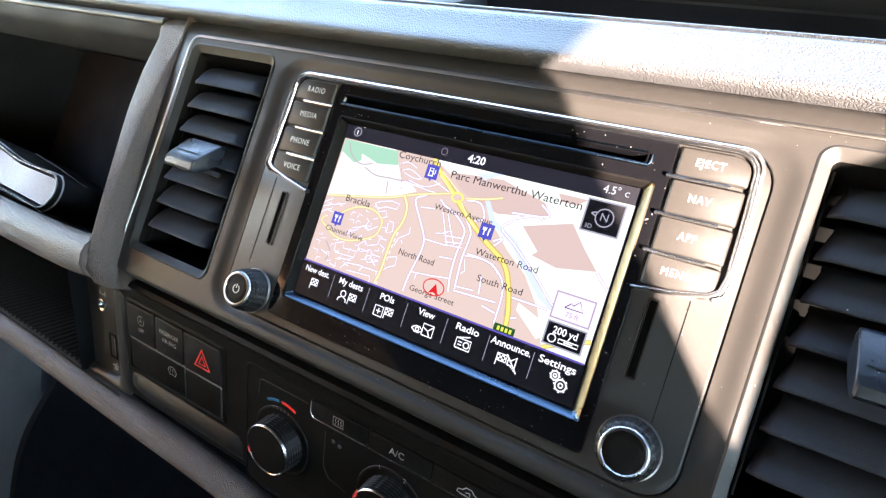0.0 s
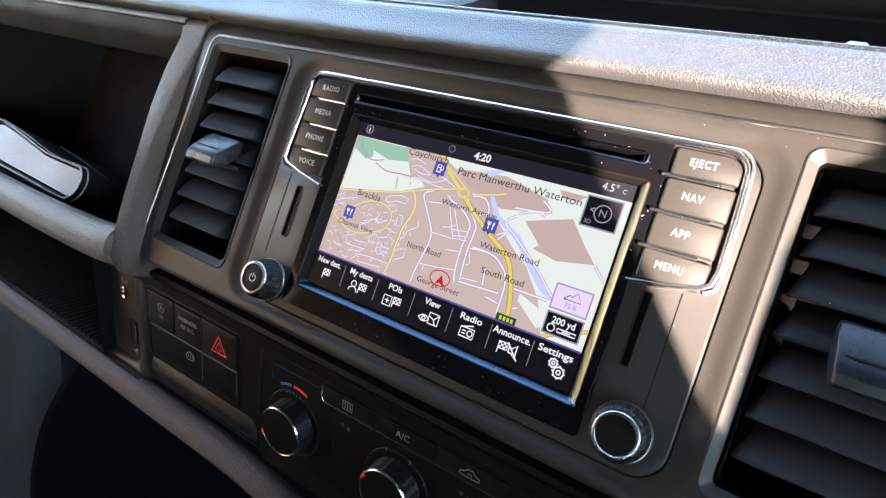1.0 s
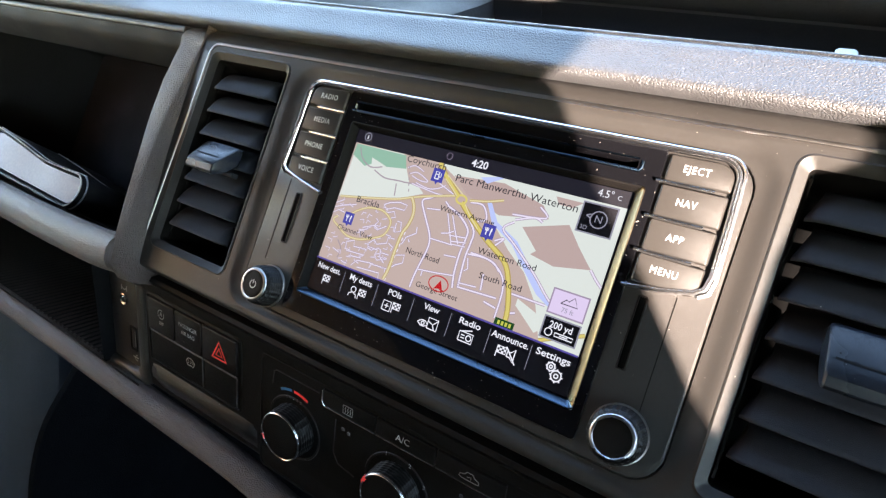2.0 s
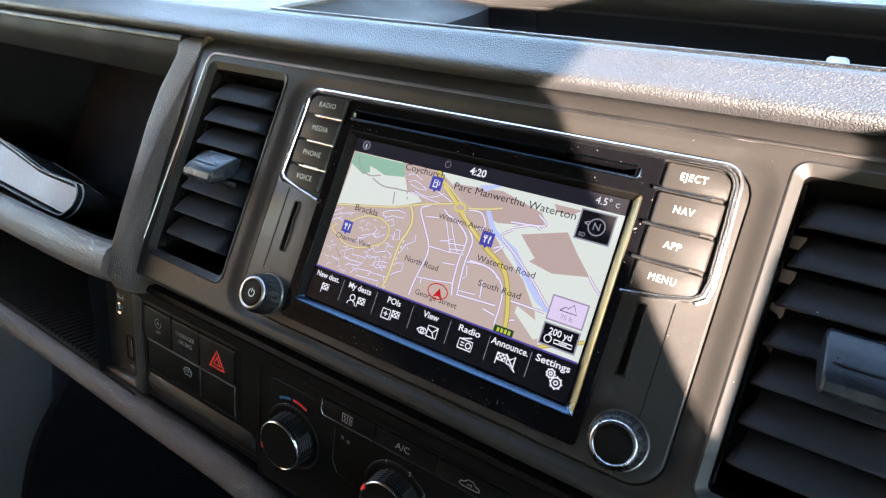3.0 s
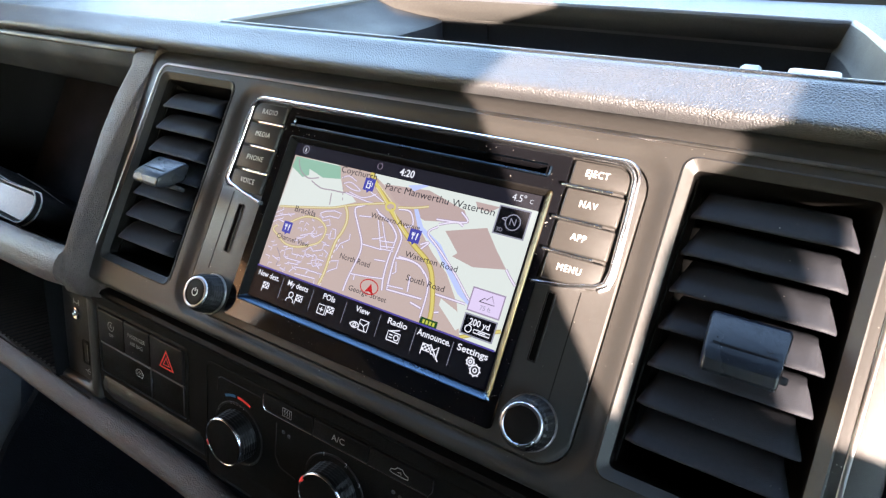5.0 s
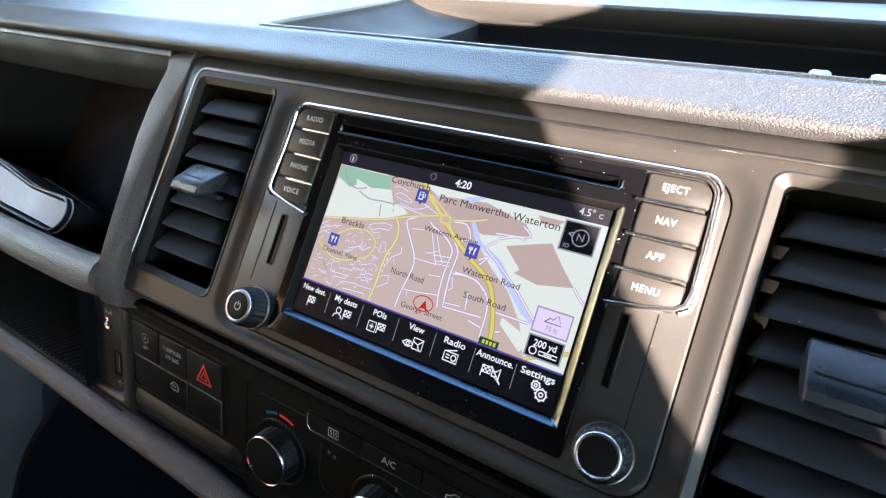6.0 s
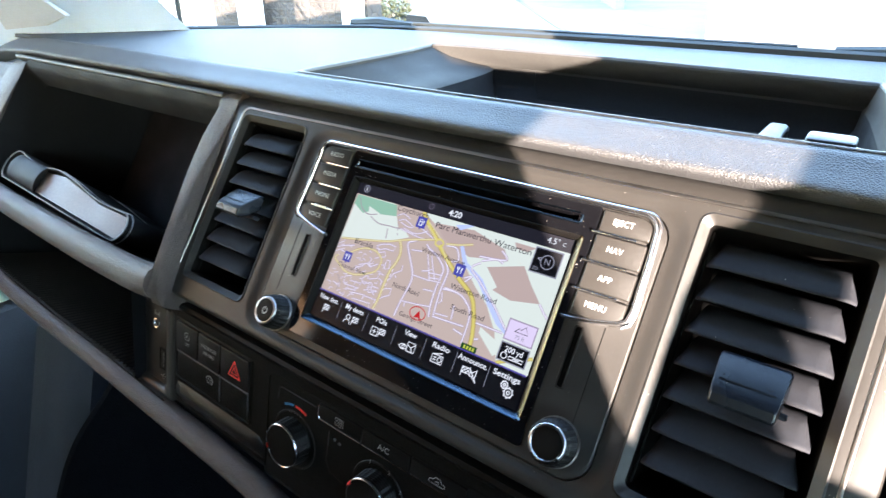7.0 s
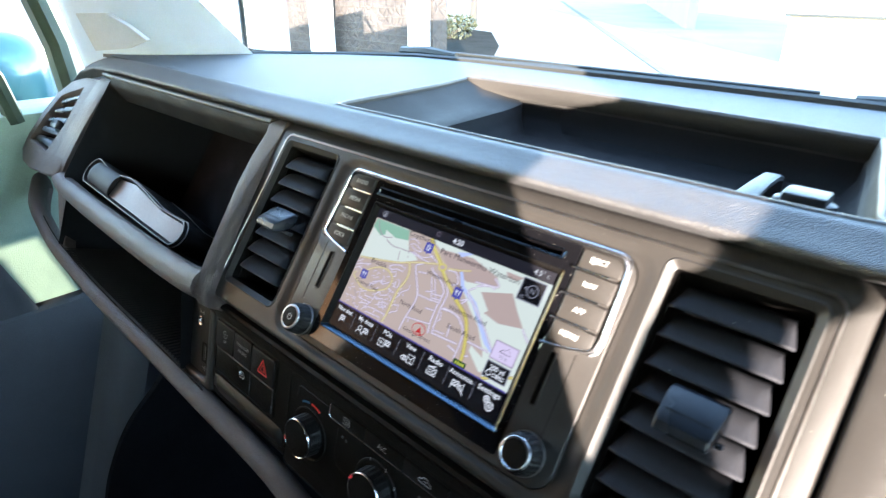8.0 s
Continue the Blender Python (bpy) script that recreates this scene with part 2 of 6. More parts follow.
# ---- the dashboard body ----
def D(x, f, u):
    """A point of the dashboard's frame (millimetres) from metres across, ahead and above the screen's middle."""
    return (x * 1000, (0.809 * f - 0.588 * u) * 1000, (0.588 * f + 0.809 * u) * 1000)


dash = thing("dashboard", (0, 120, -60), "dark grey van dashboard with grained soft top and satin centre fascia", "dashboard", kind="structure")

# Centre fascia with openings for two vents and the head unit.
FY = -4.0
VENTS = ((-188.5, -126.5), (122.5, 182.5))
VZ = (-51.0, 64.0)
bm = bmesh.new()
f_out = rrect(-206, 199, -66.5, 71.5, 3, FY)
vent_holes = [rrect(a - 2.9, b + 2.9, VZ[0] - 2.9, VZ[1] + 2.9, 4.8, FY) for a, b in VENTS]
unit_hole = rrect(-120.5, 118.2, -64.2, 68.5, 15, FY, 6)
sheet_with_holes(bm, f_out, vent_holes + [unit_hole])
loft(bm, [f_out, rrect(-207, 200, -68.2, 74.6, 3, FY + 0.9), rrect(-207.4, 200.4, -69.3, 78.2, 3, FY + 2.8), rrect(-207.5, 200.5, -69.8, 81.8, 3, FY + 6.6), rrect(-207.5, 200.5, -70, 83, 3, 18)])
loft(bm, [unit_hole, rrect(-118.8, 116.8, -63.4, 67.4, 14.7, FY + 0.2, 6), rrect(-116.6, 115.0, -62.5, 66.2, 14.1, FY + 0.85, 6), rrect(-114.4, 113.2, -61.6, 65.0, 13.6, FY + 1.5, 6), rrect(-112.4, 111.4, -60.8, 63.8, 13.3, FY + 1.8, 6), rrect(-110.7, 109.7, -60.1, 62.4, 12.7, FY + 1.85, 6), rrect(-110.4, 109.4, -59.8, 62.1, 12.5, FY + 2.2, 6), rrect(-110.3, 109.3, -59.7, 62.0, 12.5, 14, 6)])
for a, b in VENTS:
    loft(bm, [rrect(a - 2.9, b + 2.9, VZ[0] - 2.9, VZ[1] + 2.9, 4.8, FY), rrect(a - 2.9, b + 2.9, VZ[0] - 2.9, VZ[1] + 2.9, 4.8, 12)])
part("centre_fascia", bm, FASCIA, dash, "satin grey plastic fascia", 40)

# Thin bright line round the fascia.
bm = bmesh.new()
line = [(-198, FY - 0.1, -66), (-196.5, FY - 0.1, -20), (-194, FY - 0.1, 40)] + arc(-186.5, 64.6, 7, 178, 92, FY - 0.1, 6) + [(-100, FY - 0.1, 71.6), (0, FY - 0.1, 71.6), (100, FY - 0.1, 71.6)] + arc(183, 64.6, 7.0, 90, 0, FY - 0.1, 6) + [(190, FY - 0.1, 20), (190, FY - 0.1, -66)]
tube(bm, line, 0.85, 8, flat=0.6)
part("bright_line", bm, SATIN, dash, "thin satin chrome line round the fascia")

# Soft grained roll above the fascia, from end to end.
ROLL = ((10, 82.2), (2.0, 81.8), (-4.2, 82.0), (-6.4, 82.7), (-7.1, 83.8), (-6.9, 85.2), (-5.7, 87.7), (-3.6, 91.3), (-1.3, 95.6), (0.4, 99.4), (1.7, 102.3), (2.9, 104.0), (4.6, 105.3))
bm = bmesh.new()
stations = ((-768, 70, -118, 0.3), (-760, 46, -84, 0.45), (-745, 30, -52, 0.6), (-722, 16, -26, 0.8), (-690, 8, -11, 0.95), (-640, 2, -3, 1), (-560, 0, 0, 1), (-400, 0, 0, 1), (-200, 0, 0, 1), (0, 0, 0, 1), (200, 0, 0, 1), (460, 0, 0, 1))
loops = []
for x, dy, dz, k in stations:
    loops.append([V(x, 10 + (y - 10) * k + dy * 0.6, 76 + (z - 76) * k + dz) for y, z in ROLL])
loft(bm, loops, closed=False)
part("top_roll", bm, PAD, dash, "grained soft roll along the front edge", 60)
bm = bmesh.new()
tube(bm, [(-640, 3.4, 97.2), (-560, 1.35, 100.2), (-200, 1.35, 100.2), (200, 1.35, 100.2), (460, 1.35, 100.2)], 0.55, 6)
part("roll_seam", bm, DARK, dash, "thin dark seam along the roll")

# Smooth strip between roll and shelf opening, left of the fascia, and right of it.
for nm, x0, x1 in (("upper_strip", -600, -221.5), ("upper_strip", 201.5, 460)):
    bm = bmesh.new()
    prof = ((14, 82.6), (4.0, 81.6), (-2.4, 80.0), (-5.0, 79.0), (-6.2, 77.6), (-6.5, 76.2), (-6.0, 75.0), (-4.6, 74.2), (2, 73.6))
    xs = [x0 + (x1 - x0) * i / 4 for i in range(5)]
    loft(bm, [[V(x, y, z) for y, z in prof] for x in xs], True, True, closed=False)
    part(nm, bm, STRIP, dash, "", 50)

# Flat top behind the roll, with the tray sunk into it.
U0 = 0.0825


def top_u(f):
    return U0 + 0.001 * (f - 0.066) / 0.27


def T3(x, f, du=0.0):
    return Vector(D(x, f, top_u(f) + du)) * MM


outline = [(0.46, 0.0645), (0.46, 0.335), (0.2, 0.338), (0.0, 0.340), (-0.25, 0.337), (-0.34, 0.328), (-0.43, 0.280), (-0.51, 0.212), (-0.58, 0.155), (-0.66, 0.10), (-0.70, 0.0645), (-0.40, 0.0645), (-0.2, 0.0645), (0.0, 0.0645), (0.2, 0.0645)]
tray_line = smooth_line([(-0.168, 0.0674, 0), (-0.172, 0.078, 0), (-0.174, 0.13, 0), (-0.178, 0.20, 0), (-0.184, 0.240, 0), (-0.178, 0.251, 0), (-0.06, 0.253, 0), (0.08, 0.245, 0), (0.156, 0.238, 0), (0.168, 0.228, 0), (0.180, 0.14, 0), (0.188, 0.080, 0), (0.184, 0.0674, 0), (0.10, 0.0666, 0), (-0.05, 0.0666, 0), (-0.168, 0.0674, 0)], 3)[:-1]
bm = bmesh.new()
sheet_with_holes(bm, [T3(x, f) for x, f in outline], [[T3(p.x, p.y) for p in tray_line]])
edge = [T3(x, f) for x, f in outline]
loft(bm, [edge, [T3(x, f, -0.004) for x, f in outline]])
part("flat_top", bm, TOPSKIN, dash, "grained flat dashboard top", 30)

# Lip, ramp and well of the tray.
def ring(k, du, well=0.0):
    """The tray's outline drawn in by k metres; well: how far towards the deeper well with its wide ramp at the passenger's end."""
    out = []
    for p in tray_line:
        left = max(0.0, min(1.0, (0.06 - p.x) / 0.20))
        far = max(0.0, min(1.0, (p.y - 0.10) / 0.12))
        sx = (1 if p.x > 0.007 else -1) * min(1, abs(p.x - 0.007) / 0.15) ** 3
        sf = (1 if p.y > 0.158 else -1) * min(1, abs(p.y - 0.158) / 0.08) ** 3
        x = p.x - sx * k + well * 0.058 * left * max(0.0, -sx)
        f = p.y - sf * k + well * far * 0.014
        out.append(T3(x, f, du))
    return out


bm = bmesh.new()
loft(bm, [ring(-0.0004, -0.0015), ring(0.0, 0.0005), ring(0.0006, 0.0010), ring(0.0016, 0.0010), ring(0.0024, 0.0002), ring(0.0026, -0.0012)])
part("tray_rim", bm, PAD, dash, "grained rim of the tray", 40)
# Wall colour is lightened for the sun patch, well colour darkened as shade.
bm = bmesh.new()
loft(bm, [ring(0.0025, -0.001), ring(0.0030, -0.003), ring(0.0045, -0.010, 0.30), ring(0.0055, -0.0150, 0.72), ring(0.0065, -0.0165, 0.94), ring(0.0075, -0.0185, 1.0)])
part("tray_wall", bm, surface("tray plastic lightened for sun", (0.045, 0.043, 0.040), 0.7, 1500.0, 0.00006, vary=0.12, spec=0.05), dash, "sloping upper wall of the tray, lightened for the sun patch", 40)
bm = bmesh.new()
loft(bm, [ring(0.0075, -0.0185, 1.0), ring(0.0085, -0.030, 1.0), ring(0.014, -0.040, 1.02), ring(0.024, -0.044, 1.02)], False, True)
part("top_tray", bm, surface("tray plastic darkened as shade", (0.012, 0.012, 0.013), 0.65, 1500.0, 0.00006, vary=0.2, spec=0.12), dash, "deep open tray in the dashboard top, darkened as shade", 40)

# Upper shelf: opening, sloping ends and black back.
bm = bmesh.new()
loft(bm, [rrect(-572, -221, -56, 74.6, (4, 6, 6, 4), -4.8), rrect(-571, -220.5, -57, 69, (4, 6, 6, 4), -3.6), rrect(-570, -220, -58, 65, (4, 6, 6, 4), 0), rrect(-560, -219, -62, 57, (4, 6, 6, 4), 16), rrect(-559, -218, -62, 72, (4, 6, 6, 4), 18), rrect(-505, -216, -66, 78, (4, 6, 6, 4), 104)], False, True)
part("upper_shelf", bm, LINER, dash, "black upper open shelf", 40)
bm = bmesh.new()
lip = smooth_line([(-640, 14, -58), (-598, 4, -64), (-500, -3, -67), (-400, -7, -68), (-300, -11, -68), (-230, -13, -66.5), (-202, -13, -64)], 4)
loops = []
for p in lip:
    loops.append([V(p.x, p.y + a, p.z + b) for a, b in ((16, 3), (8, 9), (1, 11), (-4, 9.5), (-7.5, 5), (-8.5, 0), (-7.5, -6), (-4, -10.5), (2, -13), (14, -13))])
loft(bm, loops, True, True, closed=False)
part("shelf_lip", bm, EDGE, dash, "grained rounded lip of the upper shelf", 60)

# Grained upright between the shelves and the fascia.
bm = bmesh.new()
rows = ((82.4, -225, -206.8, 3.0), (79.2, -225, -206.8, -2.2), (76, -225, -206.8, -5.2), (72, -224, -206.8, -6.2), (67, -223, -207.0, -6), (43, -222.5, -207.6, -9.5), (20, -219, -207.6, -12.5), (0, -214.5, -207, -14.5), (-30, -207.5, -204.5, -17), (-56, -203.5, -201, -18), (-72, -203, -199, -16), (-80, -205, -199, -8))
loops = []
for z, a, b, y in rows:
    m = (a + b) / 2
    loops.append([V(a - 1, 40, z), V(a - 0.5, y + 6, z), V(a + 0.8, y + 1.2, z), V(a * 0.7 + b * 0.3, y, z), V(b + 3.0, y + 2.0, z), V(b + 5.0, -5.0 if y > -9 else y * 0.45 - 1, z), V(b + 6, FY + (10 if z > 70 else 3), z), V(b + 6, 30, z)])
loft(bm, loops, True, True, closed=False)
part("shelf_upright", bm, EDGE, dash, "grained upright beside the fascia", 60)

# Lower shelf: ribbed floor, back and the rounded rail below it.
bm = bmesh.new()
lower = [((-560, 4, -80), (-250, 2, -82), (-250, 34, -152), (-570, 22, -138)), ((-558, 12, -80), (-250, 10, -82), (-250, 37, -154), (-568, 26, -140)), ((-530, 120, -50), (-250, 120, -50), (-250, 150, -96), (-530, 150, -96))]
loft(bm, [[V(*p) for p in lp] for lp in lower], False, True)
part("lower_shelf", bm, LINER, dash, "black lower open shelf", 40)
bm = bmesh.new()
for i in range(56):
    x = -556 + i * 5.5
    a, b = V(x, 33 - 10 * (-250 - x) / 310, -148.6 + 12 * (-250 - x) / 310), V(x * 0.95 - 6, 148, -94)
    w = Vector((0.0011, 0, 0))
    up = Vector((0, -0.0006, 0.0013))
    vs = [bm.verts.new(p) for p in (a - w, a + up, a + w, b + w, b + up, b - w)]
    bm.faces.new((vs[0], vs[1], vs[4], vs[5]))
    bm.faces.new((vs[1], vs[2], vs[3], vs[4]))
part("ribbed_mat", bm, MAT, dash, "ribbed black rubber mat", 30)
bm = bmesh.new()
rail = smooth_line([(-752, 30, -88), (-700, 22, -114), (-640, 22, -129), (-575, 26, -143), (-490, 31, -152), (-405, 34, -157), (-310, 36, -159.5), (-210, 40, -164), (-128, 46, -169), (-91, 51, -175), (-40, 62, -190), (20, 80, -215), (60, 100, -245)], 4)
loops = []
for p in rail:
    loops.append([V(p.x, p.y + a, p.z + b) for a, b in ((14, 4), (7, 9), (0, 11), (-5, 9), (-8, 4), (-8.4, -1.5), (-6, -5), (0, -7.5), (9, -8), (22, -6))])
loft(bm, loops, True, True, closed=False)
part("lower_rail", bm, EDGE, dash, "grained rounded rail under the lower shelf", 60)
bm = bmesh.new()
tube(bm, [(p.x, p.y - 4.5, p.z + 10.6) for p in rail[8:29]], 0.7, 6)
part("rail_seam", bm, DARK, dash)

# Panel below the fascia, which falls away from the cabin.
LOW = Matrix.Translation(V(0, 13, -88)) @ pose(0, 0, 0, 22.8)


def low(bm):
    bm.transform(LOW)
    return bm


bm = bmesh.new()
prof = ((16, -70), (6, -75), (5.5, -77.5), (9, -80), (12, -86), (13, -88), (35.5, -141.5), (40, -149), (62, -162), (90, -170))
loft(bm, [[V(x, y, z) for y, z in prof] for x in (-207, -100, 0, 100, 200)], closed=False)
part("lower_panel", bm, DARK, dash, "matt black lower centre panel", 25)

# Plain cowl on the driver's side.
bm = bmesh.new()
prof = ((20, 82.6), (4, 81.2), (-3.4, 75.5), (-6, 66), (-6, -60), (-2, -74), (14, -90), (40, -140))
loops = []
for x, dy in ((201.5, 16), (202, 4), (203.5, 1.0), (206, 0.2), (230, 5), (270, 18), (330, 42), (460, 110)):
    loops.append([V(x, y + dy, z) for y, z in prof])
loft(bm, loops, closed=False)
part("driver_cowl", bm, FASCIA, dash, "satin grey panel on the driver's side", 40)

# Upright between shelf and end vent.
bm = bmesh.new()
loops = []
for z, a, b, y in ((72, -606, -568, -4), (66, -612, -570, -6), (40, -618, -575, -7), (0, -630, -585, -6), (-40, -640, -595, -3), (-62, -640, -598, 0), (-71, -622, -586, 3), (-80, -607, -571, 7), (-140, -580, -560, 26)):
    loops.append([V(a, y + 12, z), V(a + 2, y + 2, z), V(a + 8, y, z), V(b - 8, y, z), V(b - 1.5, y + 2, z), V(b, y + 14, z)])
loft(bm, loops, True, True, closed=False)
part("end_upright", bm, EDGE, dash, "", 60)

# ---- the cab that closes the place ----
Z0 = 1.35


def R(x, f, u):
    """A point of the room from metres across, ahead and above the screen's middle."""
    return Vector((x, f, Z0 + u))


def wall(name, pts, thick, mat, label, category="wall"):
    bm = bmesh.new()
    ps = [Vector(p) for p in pts]
    loft(bm, [ps, [p + Vector(thick) for p in ps]], True, True)
    return tagged(new(name, mesh_of(name, bm, mat)), label, category, kind="structure")


def wall_with_holes(name, outer, holes, thick, mat, label):
    bm = bmesh.new()
    t = Vector(thick)
    o = [Vector(p) for p in outer]
    hs = [[Vector(p) for p in h] for h in holes]
    sheet_with_holes(bm, o, hs)
    sheet_with_holes(bm, [p + t for p in o], [[p + t for p in h] for h in hs])
    for lp in [o] + hs:
        loft(bm, [lp, [p + t for p in lp]])
    return tagged(new(name, mesh_of(name, bm, mat)), label, "wall", kind="structure")


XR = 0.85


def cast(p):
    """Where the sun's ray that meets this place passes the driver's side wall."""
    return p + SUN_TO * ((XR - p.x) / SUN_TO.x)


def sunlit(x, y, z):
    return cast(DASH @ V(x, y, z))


# Unseen wall: openings added and cut from the sun patches they let through.
light_gap_a = [sunlit(19, -5, 82), sunlit(87.5, -4, 2.5), sunlit(111, -4, -25.5), sunlit(119, -4, -33), sunlit(122.5, -4, -37), sunlit(122.5, -4, 30), sunlit(131, -4, 60), sunlit(134, -4, 66), sunlit(142, -4, 84)]
light_gap_a += [sunlit(147, 5.2, 105.4), sunlit(27, 5.2, 105.4)]
light_gap_b = [sunlit(x, y, z) for x, y, z in ((170, -4, -16), (230, -6, -16), (420, -6, -10), (420, -6, 90), (204, -6, 90), (190, -4, 66), (177, -4, 53), (172, -4, 44), (166.5, -4, 36), (164.5, -4, 24), (164, -4, 8), (167, -4, -10))]
light_gap_c = [cast(R(-0.78, f, u)) for f, u in ((-0.2, -0.188), (-0.093, -0.185), (-0.046, -0.181), (-0.018, -0.285), (-0.071, -0.297), (-0.097, -0.2), (-0.2, -0.205))]
# Added opening that suns the beige west wall for warm bounce light.
light_gap_d = [(XR, -2.55, 1.53), (XR, -2.0, 1.53), (XR, -2.0, 2.02), (XR, -2.55, 2.02)]
light_gap_f = [cast(R(x, 0.243, u)) for x, u in ((-0.19, 0.115), (-0.186, 0.083), (-0.168, 0.0685), (-0.06, 0.0685), (-0.015, 0.083), (-0.005, 0.115))]
# Added openings that give chrome and pillar their sky light.
light_gap_g = [(XR, -0.30, 1.42), (XR, 0.45, 1.42), (XR, 0.45, 1.50), (XR, -0.30, 1.50)]
light_gap_e = [(XR, -0.02, 1.60), (XR, 0.5, 1.60), (XR, 0.5, 1.77), (XR, -0.02, 1.77)]
wall_with_holes("wall_east", [(XR, -2.95, 0.3), (XR, 0.6, 0.3), (XR, 0.6, 2.15), (XR, -2.95, 2.15)], [light_gap_a, light_gap_b, light_gap_c, light_gap_d, light_gap_e, light_gap_f, light_gap_g], (0.003, 0, 0), HEADLINER, "unseen driver's side wall with gaps cut to shape sun and sky light")
wall("wall_south", [(-0.85, -2.95, 0.3), (0.85, -2.95, 0.3), (0.85, -2.95, 2.15), (-0.85, -2.95, 2.15)], (0, -0.02, 0), HEADLINER, "grey trimmed rear bulkhead")
# Unseen ceiling, its front edge set low to keep sky light off the fascia.
wall("ceiling", [(-0.85, -2.95, 2.1), (0.85, -2.95, 2.1), (0.85, 0.12, 1.725), (-0.85, 0.12, 1.725)], (0, 0, 0.03), HEADLINER, "unseen grey ceiling, low in front to shade the fascia", "ceiling")
wall("floor", [(-0.95, -2.95, 0.55), (0.95, -2.95, 0.55), (0.95, 0.6, 0.55), (-0.95, 0.6, 0.55)], (0, 0, -0.03), CARPET, "black carpeted cab floor", "floor")
wall("wall_north", [(-0.9, 0.40, 0.3), (0.9, 0.40, 0.3), (0.9, 0.40, 1.40), (-0.9, 0.40, 1.40)], (0, 0.03, 0), DARK, "black bulkhead below the windscreen")
arch_line = smooth_line([(-0.56, 0.085, -0.27), (-0.56, 0.035, -0.325), (-0.56, 0.001, -0.36), (-0.56, -0.045, -0.402), (-0.56, -0.077, -0.452), (-0.56, -0.1, -0.51), (-0.56, -0.125, -0.62), (-0.56, -0.13, -0.8)], 4)
wall("wall_footwell", [R(*p) for p in arch_line] + [R(-0.56, 0.40, -0.8), R(-0.56, 0.40, -0.05), R(-0.56, 0.22, -0.08)], (0.01, 0, 0), CARPET, "black footwell lining with an arched front edge")
# Unseen wall in warm beige, added to bounce sunlight onto the dashboard.
wall("wall_west", [(-0.86, -2.95, 0.3), (-0.86, -0.28, 0.3), (-0.86, -0.28, 2.15), (-0.86, -2.95, 2.15)], (-0.03, 0, 0), WARMBOUNCE, "unseen warm beige wall that bounces sun onto the dashboard")


def clear(name, tint, gloss):
    """Thin clear pane: mostly let through, a little mirrored."""
    m, nt, b = mat_base(name)
    tr = node(nt, "ShaderNodeBsdfTransparent", Color=(*tint, 1))
    gl = node(nt, "ShaderNodeBsdfGlossy", Roughness=0.02)
    mx = node(nt, "ShaderNodeMixShader", Fac=gloss)
    nt.links.new(tr.outputs[0], mx.inputs[1])
    nt.links.new(gl.outputs[0], mx.inputs[2])
    nt.links.new(mx.outputs[0], nt.nodes["Material Output"].inputs["Surface"])
    return m


GLASS = clear("clear windscreen glass", (0.93, 0.97, 0.96), 0.03)
TINTED = clear("tinted side glass", (0.92, 0.92, 0.91), 0.05)
DIMMER = clear("light-dimming pane", (0.42, 0.44, 0.42), 0.05)

# Added pane over opening c; it dims the sun patch on the door.
dimmer_pane = thing("sun_patch_dimmer", (XR, light_gap_c[0][1], light_gap_c[0][2]), "added pane that dims the sun patch on the passenger door", "window", kind="structure", frame_of="room")
bm = bmesh.new()
ys, zs = [p[1] for p in light_gap_c], [p[2] for p in light_gap_c]
loft(bm, [[Vector((XR + dx, y, z)) for y, z in ((min(ys) - 0.02, min(zs) - 0.02), (max(ys) + 0.02, min(zs) - 0.02), (max(ys) + 0.02, max(zs) + 0.02), (min(ys) - 0.02, max(zs) + 0.02))] for dx in (0.006, 0.009)], True, True)
part("pane", bm, DIMMER, dimmer_pane, "light-dimming sheet")

# Windscreen: pane, seal and two wipers.
screen_w = thing("windscreen", (0, 0.35, Z0 + 0.08), "raked curved windscreen with a black seal", "windscreen", kind="structure", frame_of="room")
base_line = [(-0.535, 0.20, 0.082), (-0.44, 0.283, 0.082), (-0.35, 0.335, 0.083), (-0.25, 0.345, 0.084), (0.0, 0.350, 0.085), (0.25, 0.345, 0.085), (0.50, 0.345, 0.085), (0.75, 0.30, 0.085)]
top_line = [(-0.50, 0.04, 0.395), (-0.42, 0.06, 0.40), (-0.34, 0.07, 0.402), (-0.25, 0.075, 0.405), (0.0, 0.08, 0.41), (0.25, 0.075, 0.405), (0.5, 0.07, 0.40), (0.74, 0.04, 0.39)]
bm = bmesh.new()
rowsets = []
for k in range(9):
    t = k / 8
    bow = 0.05 * math.sin(math.pi * t)
    rowsets.append([R(*(Vector(a).lerp(Vector(b), t))) + Vector((0, bow, bow * 0.8)) for a, b in zip(base_line, top_line)])
loft(bm, rowsets, closed=False)
part("pane", bm, GLASS, screen_w, "clear glass", 60).visible_shadow = False
bm = bmesh.new()
tube(bm, [tuple(p) for p in (r[0] for r in rowsets)], 0.0035, 6, scale=1)
tube(bm, [tuple(p) for p in rowsets[0]], 0.004, 6, scale=1)
part("seal", bm, SEAL, screen_w, "black rubber seal")
